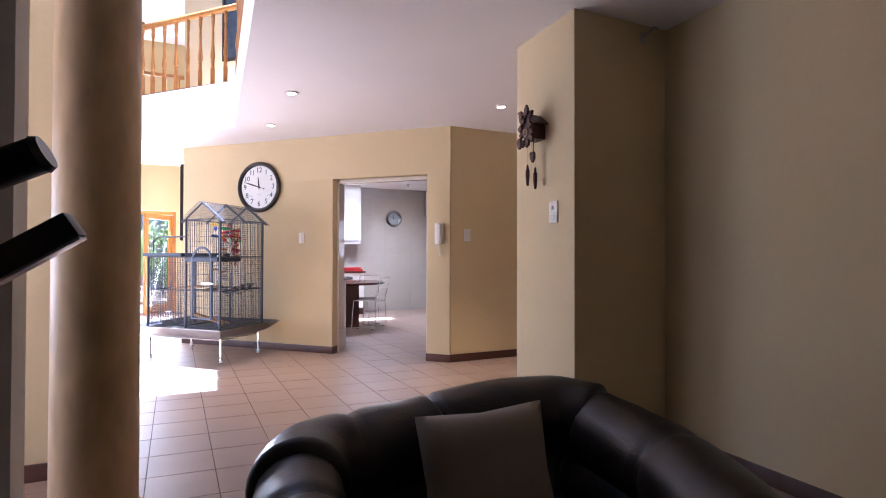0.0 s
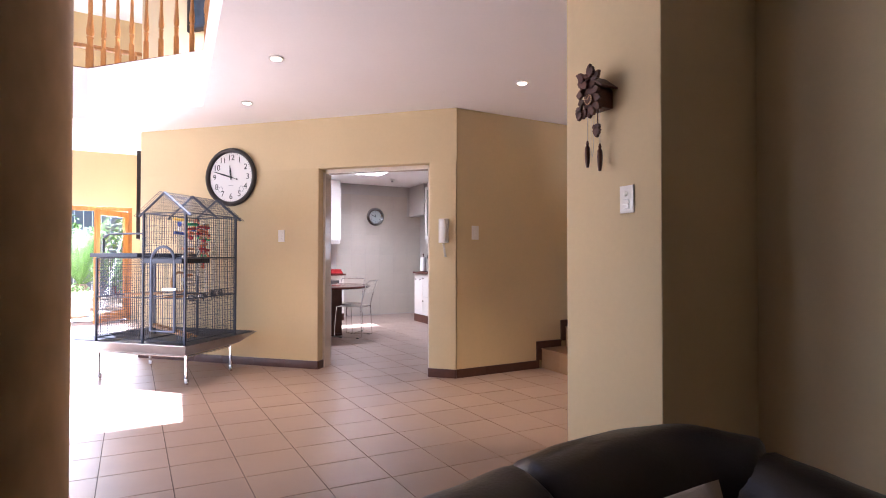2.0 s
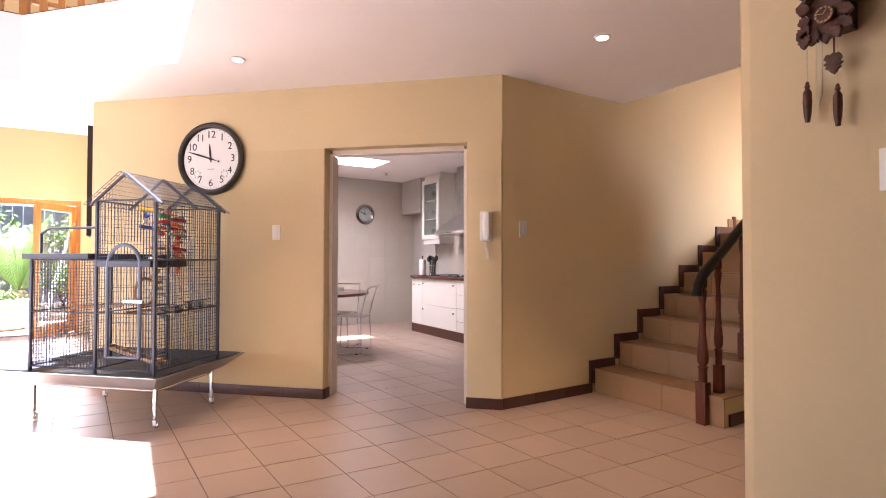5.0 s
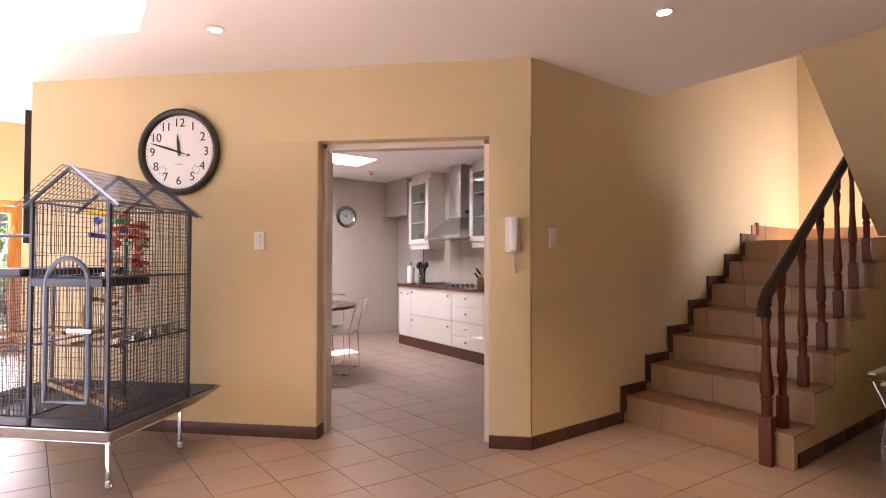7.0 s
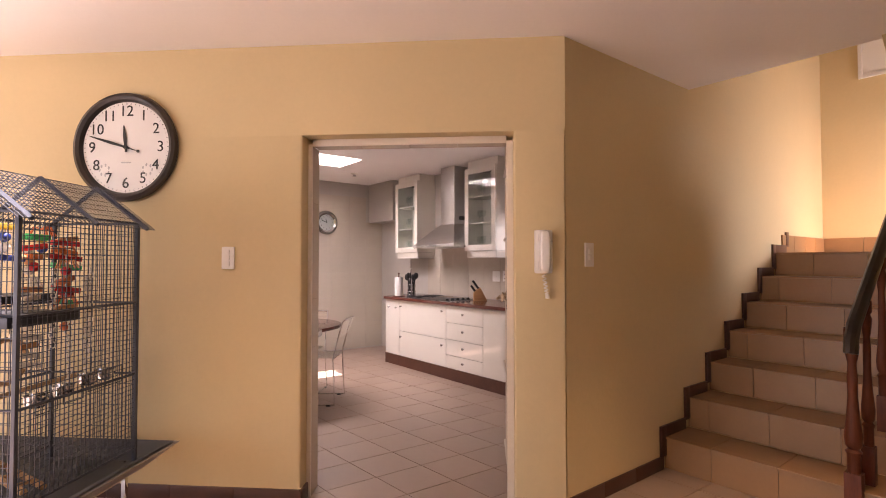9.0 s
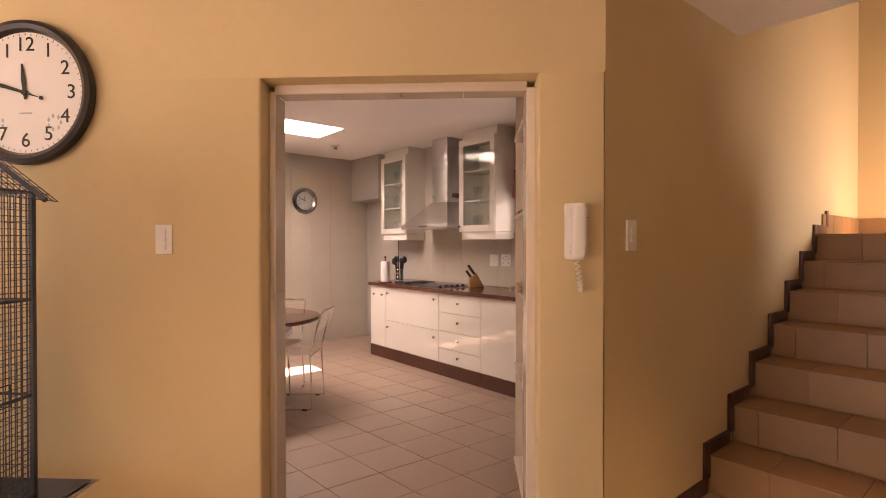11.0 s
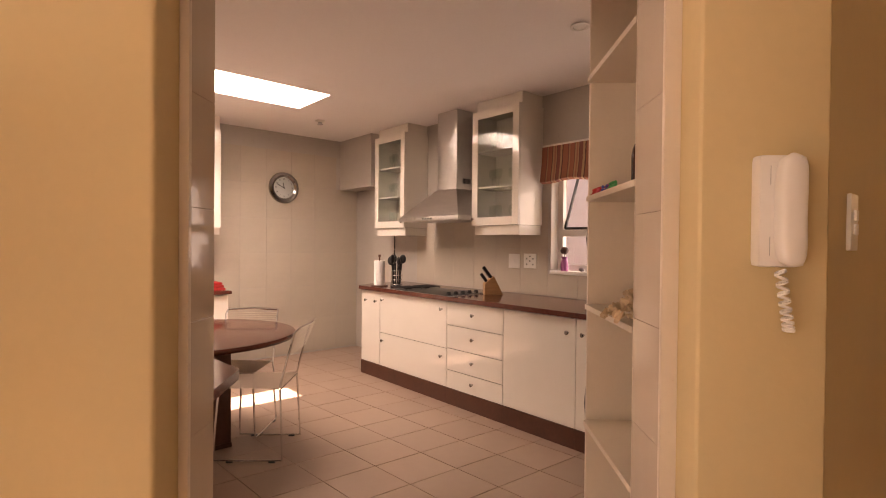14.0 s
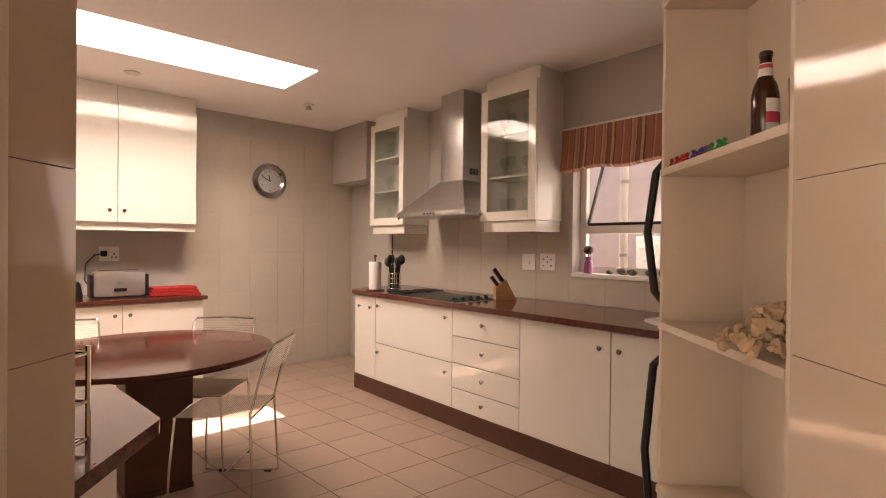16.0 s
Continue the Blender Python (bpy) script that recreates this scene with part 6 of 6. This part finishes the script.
# ---- garden doors ----
gd = tagged(new("door_2"), "orange pine framed glass garden doors, one leaf open inwards", "door", "", "structure")
part("head", quick(box, GX0, 12.04, 2.02, GX1, 12.14, 2.099, 0.004), M_OAK, gd)
for x in (GX0, GX1 - 0.07):
    part("jamb", quick(box, x + 0.0005, 12.04, 0, x + 0.07, 12.14, 2.0195, 0.004), M_OAK, gd)


def leaf(m, w):
    lf = part("leaf", quick(box, 0, -0.022, 0.03, 0.09, 0.022, 2.0, 0.004), M_OAK, gd, "pine framed glass leaf")
    lf.matrix_basis = m
    part("stile", quick(box, w - 0.09, -0.022, 0.03, w, 0.022, 2.0, 0.004), M_OAK, lf)
    part("rail", quick(box, 0.0905, -0.02, 1.90, w - 0.0905, 0.02, 2.0, 0.004), M_OAK, lf)
    part("rail", quick(box, 0.0905, -0.02, 0.03, w - 0.0905, 0.02, 0.2, 0.004), M_OAK, lf)
    g = part("pane", quick(box, 0.0905, -0.003, 0.2005, w - 0.0905, 0.003, 1.8995), M_WINDOW, lf, "clear glass", 0)
    g.visible_shadow = False


leaf(pose(GX1 - 0.08, 12.03, 0, 0, 0, 237), 0.78)
leaf(pose(GX0 + 0.07, 12.09, 0, 0, 0, 0), 0.82)

# ---- garden ----
b = bmesh.new()
box(b, -400, 12.2, -0.6, 400, 800, -0.06)
ground = structure("ground", b, M_PAVING, "pale sunlit garden paving", 0)
solo("flower_bed", quick(prism, [(-9, 15.2), (-2.6, 14.9), (-0.5, 14.6), (3.0, 14.7), (3.0, 18.8), (-9, 18.8)], -0.059, 0.03, 0.0), M_SOIL, "brown soil bed with shrubs", "flower bed", smooth=0)
fence = thing("fence", pose(0, 19, -0.06), "dark grey board fence behind the garden bed", "fence")
for i in range(60):
    part("board", quick(box, -9 + i * 0.22, 0, 0.0, -8.79 + i * 0.22, 0.03, 2.6), M_FENCE, fence, "", 0)
cp = thing("planter", pose(-1.95, 13.6, -0.06), "large pale clay pot with trailing plants on the paving", "plant pot")
part("pot", quick(lathe, [(0.30, 0), (0.36, 0.08), (0.40, 0.35), (0.38, 0.42), (0.43, 0.45), (0.43, 0.52), (0.36, 0.52), (0.35, 0.42)], 36), M_CLAY, cp)


def leaf_cloud(bm, c, rx, ry, rz, n, size):
    for _ in range(n):
        while True:
            p = Vector((random.uniform(-1, 1), random.uniform(-1, 1), random.uniform(-1, 1)))
            if 0.3 < p.length < 1.0 and noise.noise(p * 2.1 + Vector(c)) > -0.22:
                break
        q = Vector((c[0] + p.x * rx, c[1] + p.y * ry, c[2] + p.z * rz))
        m = Matrix.Translation(q) @ Euler((random.uniform(-1, 1), random.uniform(-1, 1), random.uniform(0, 6.28))).to_matrix().to_4x4()
        s = size * random.uniform(0.6, 1.4)
        vs = [bm.verts.new(m @ Vector(v)) for v in ((-s, 0, 0), (0, -s * 0.35, s * 0.15), (s, 0, 0), (0, s * 0.35, s * 0.15))]
        bm.faces.new(vs)


random.seed(21)
b = bmesh.new()
leaf_cloud(b, (0, 0, 0.55), 0.36, 0.36, 0.16, 260, 0.05)
part("foliage", b, M_LEAF, cp, "", 0)
cy = thing("cycad", pose(-2.0, 15.6, 0.03), "bright green cycad with long arching feathered fronds in soil", "palm")
part("trunk", quick(lathe, [(0.16, 0), (0.2, 0.15), (0.18, 0.4), (0.1, 0.5)], 16), M_SOIL, cy)
for i in range(26):
    a = i * 2.399
    el = 0.6 + 0.85 * ((i * 0.618) % 1)
    ln = random.uniform(1.8, 2.3)
    b = bmesh.new()
    pts = []
    for k in range(15):
        u = k / 14
        r = ln * (u * math.cos(el) + 0.10 * u * u)
        z = 0.45 + ln * (u * math.sin(el) - 0.26 * u * u * math.cos(el * 0.6))
        pts.append(Vector((r * math.cos(a), r * math.sin(a), z)))
    tube(b, pts, [0.012 * (1 - 0.8 * k / 14) for k in range(15)], 4)
    side = Vector((-math.sin(a), math.cos(a), 0))
    for k in range(3, 34):
        u = k / 34 * 14
        i0 = min(13, int(u))
        p = pts[i0].lerp(pts[i0 + 1], u - i0)
        d = (pts[i0 + 1] - pts[i0]).normalized()
        w = 0.24 * math.sin(min(1.0, k / 34 * 1.05) * math.pi) ** 0.6 + 0.03
        for sgn in (-1, 1):
            tip = p + (side * sgn * 0.85 + d * 0.5 + Vector((0, 0, 0.12))) * w
            vs = [b.verts.new(v) for v in (p - d * 0.011, p + d * 0.011, tip)]
            b.faces.new(vs)
    part("frond", b, M_PALM, cy, "", 0)
random.seed(33)
for x, y, h, w in ((-0.9, 16.2, 0.75, 0.6), (-0.2, 15.6, 0.55, 0.5), (-3.6, 16.4, 1.0, 0.8), (-1.4, 17.4, 1.2, 0.9), (0.5, 17.0, 1.1, 0.8), (-5.0, 16.8, 1.2, 1.0), (-0.6, 18.0, 1.5, 0.9), (-3.0, 18.0, 1.4, 0.9)):
    s = thing("shrub", pose(x, y, 0.03), "leafy green garden shrub in the soil bed", "shrub", "garden shrubs")
    b = bmesh.new()
    for k in range(6):
        a = k * 1.05
        tube(b, [(0, 0, 0), (0.2 * w * math.cos(a), 0.2 * w * math.sin(a), h * 0.5), (0.5 * w * math.cos(a), 0.5 * w * math.sin(a), h)], [0.02, 0.014, 0.006], 5)
    part("stems", b, M_DARKWOOD, s)
    b = bmesh.new()
    leaf_cloud(b, (0, 0, h), w, w, h * 0.85, 700, 0.085)
    part("foliage", b, M_LEAF, s, "", 0)
solo("house_wall", quick(box, -0.7, 12.6, -0.06, -0.45, 15.0, 2.9), mat("pale_boarding", (0.55, 0.53, 0.52), 0.7, var=0.06), "pale boarded house wall beside the garden doors", "wall", smooth=0)

# backdrop outside the kitchen window
structure("backdrop", quick(box, 6.0, 5.6, -0.5, 6.2, 9.5, 3.2), mat("sunlit_yard_wall", (0.60, 0.55, 0.56), 0.9, var=0.15, scale=3, bump=0.2), "pale yard wall outside the kitchen window", 0)

pipe = thing("drainpipe", pose(5.62, 7.74, -0.5), "white drainpipe on the yard wall outside the window", "drainpipe")
part("pipe", quick(tube, [(0, 0, 0), (0, 0, 3.6)], 0.038, 12), M_PLASTIC, pipe)
for z in (1.75, 2.4):
    part("bracket", quick(lathe, [(0.039, z), (0.046, z + 0.003), (0.046, z + 0.027), (0.039, z + 0.03)], 14), M_PEWTER, pipe)
solo("yard_wall", quick(box, 5.75, 6.0, -0.5, 5.9, 7.69, 1.43, 0.006), mat("white_stucco", (0.82, 0.80, 0.78), 0.95, var=0.3, scale=40, bump=0.5, bscale=90), "low white stucco wall outside the kitchen window", "wall")

# ---- kitchen wall tiles ----
M_WTILE = mat("grey_glazed_wall_tile", (0.51, 0.455, 0.38), 0.24, var=0.05, scale=2.5, bump=0.012, bscale=14, rand=0.018)
wall_back, wall_right = bpy.data.objects["wall_kitchen_back"], bpy.data.objects["wall_kitchen_right"]
TW, TH = 0.303, 0.403
back_me = mesh_of("wall_tile", quick(box, 0.0012, -0.003, 0.0012, TW - 0.0012, 0.0, TH - 0.0012, 0.001), M_WTILE, 0)
side_me = mesh_of("wall_tile", quick(box, -0.003, 0.0012, 0.0012, 0.0, TW - 0.0012, TH - 0.0012, 0.001), M_WTILE, 0)
for i in range(6):
    for j in range(6):
        if i == 5 and j == 5:
            continue
        ob = new("wall_tile", back_me)
        ob.parent = wall_back
        ob.matrix_basis = pose(2.79 + i * TW, KY, 0.02 + j * TH)
for i in range(6):
    for j in range(2):
        ob = new("wall_tile", side_me)
        ob.parent = wall_right
        ob.matrix_basis = pose(KX, 7.62 + i * TW, 0.918 + j * TH)
for i in range(4):
    ob = new("wall_tile", mesh_of("wall_tile", quick(box, -0.003, 0.0012, 0.0, 0.0, TW - 0.0012, WZ0 - 0.92, 0.001), M_WTILE, 0))
    ob.parent = wall_right
    ob.matrix_basis = pose(KX, 7.62 - (i + 1) * TW, 0.918)

# ---- floor tiles ----
random.seed(2)
tile_bm = quick(box, 0.0026, 0.0026, -0.0049, TX - 0.0026, TY - 0.0026, 0.0, 0.0015)
for v in tile_bm.verts:
    v.co = LAY_I * (v.co.x / TX) + LAY_J * (v.co.y / TY) + Vector((0, 0, v.co.z))
tile_me = mesh_of("tile", tile_bm, M_TILE)
floor_ob = bpy.data.objects["floor"]
origin = Vector((2.7795, 7.5002, 0))
proto = bmesh.new()
proto.from_mesh(tile_me)
pv = [v.co.copy() for v in proto.verts]
pf = [[v.index for v in f.verts] for f in proto.faces]
proto.free()
verts, faces = [], []
for i in range(-26, 16):
    for j in range(-33, 17):
        x, y, _ = origin + LAY_I * i + LAY_J * j
        if x + TX > 6.9 or x < -4.97 or y < -2.57 or y + TY > 12.04:
            continue
        if x > 2.6 and y < 2.3 or (x > 3.5 and 4.0 < y < 5.0):
            continue
        if x > 4.6 and y > 5.4 or (x > -0.2 and x < 0.0 and y > 8):
            continue
        near = -0.1 < x < 3.7 and 3.2 < y < 8.6 and x + y > 4.6 and (y < 6.6 or x > 1.2)
        if near:
            ob = new("tile", tile_me)
            ob.parent = floor_ob
            ob.matrix_basis = pose(x, y, random.uniform(-0.0006, 0.0003), random.uniform(-0.05, 0.05), random.uniform(-0.05, 0.05), 0)
        else:
            k = len(verts)
            verts += [(v.x + x, v.y + y, v.z) for v in pv]
            faces += [[k + q for q in f] for f in pf]
me = bpy.data.meshes.new("floor_tiles")
me.from_pydata(verts, [], faces)
me.materials.append(M_TILE)
ft = new("floor_tiles", me)
ft.parent = floor_ob
tagged(ft, "", "", "", "stuff")
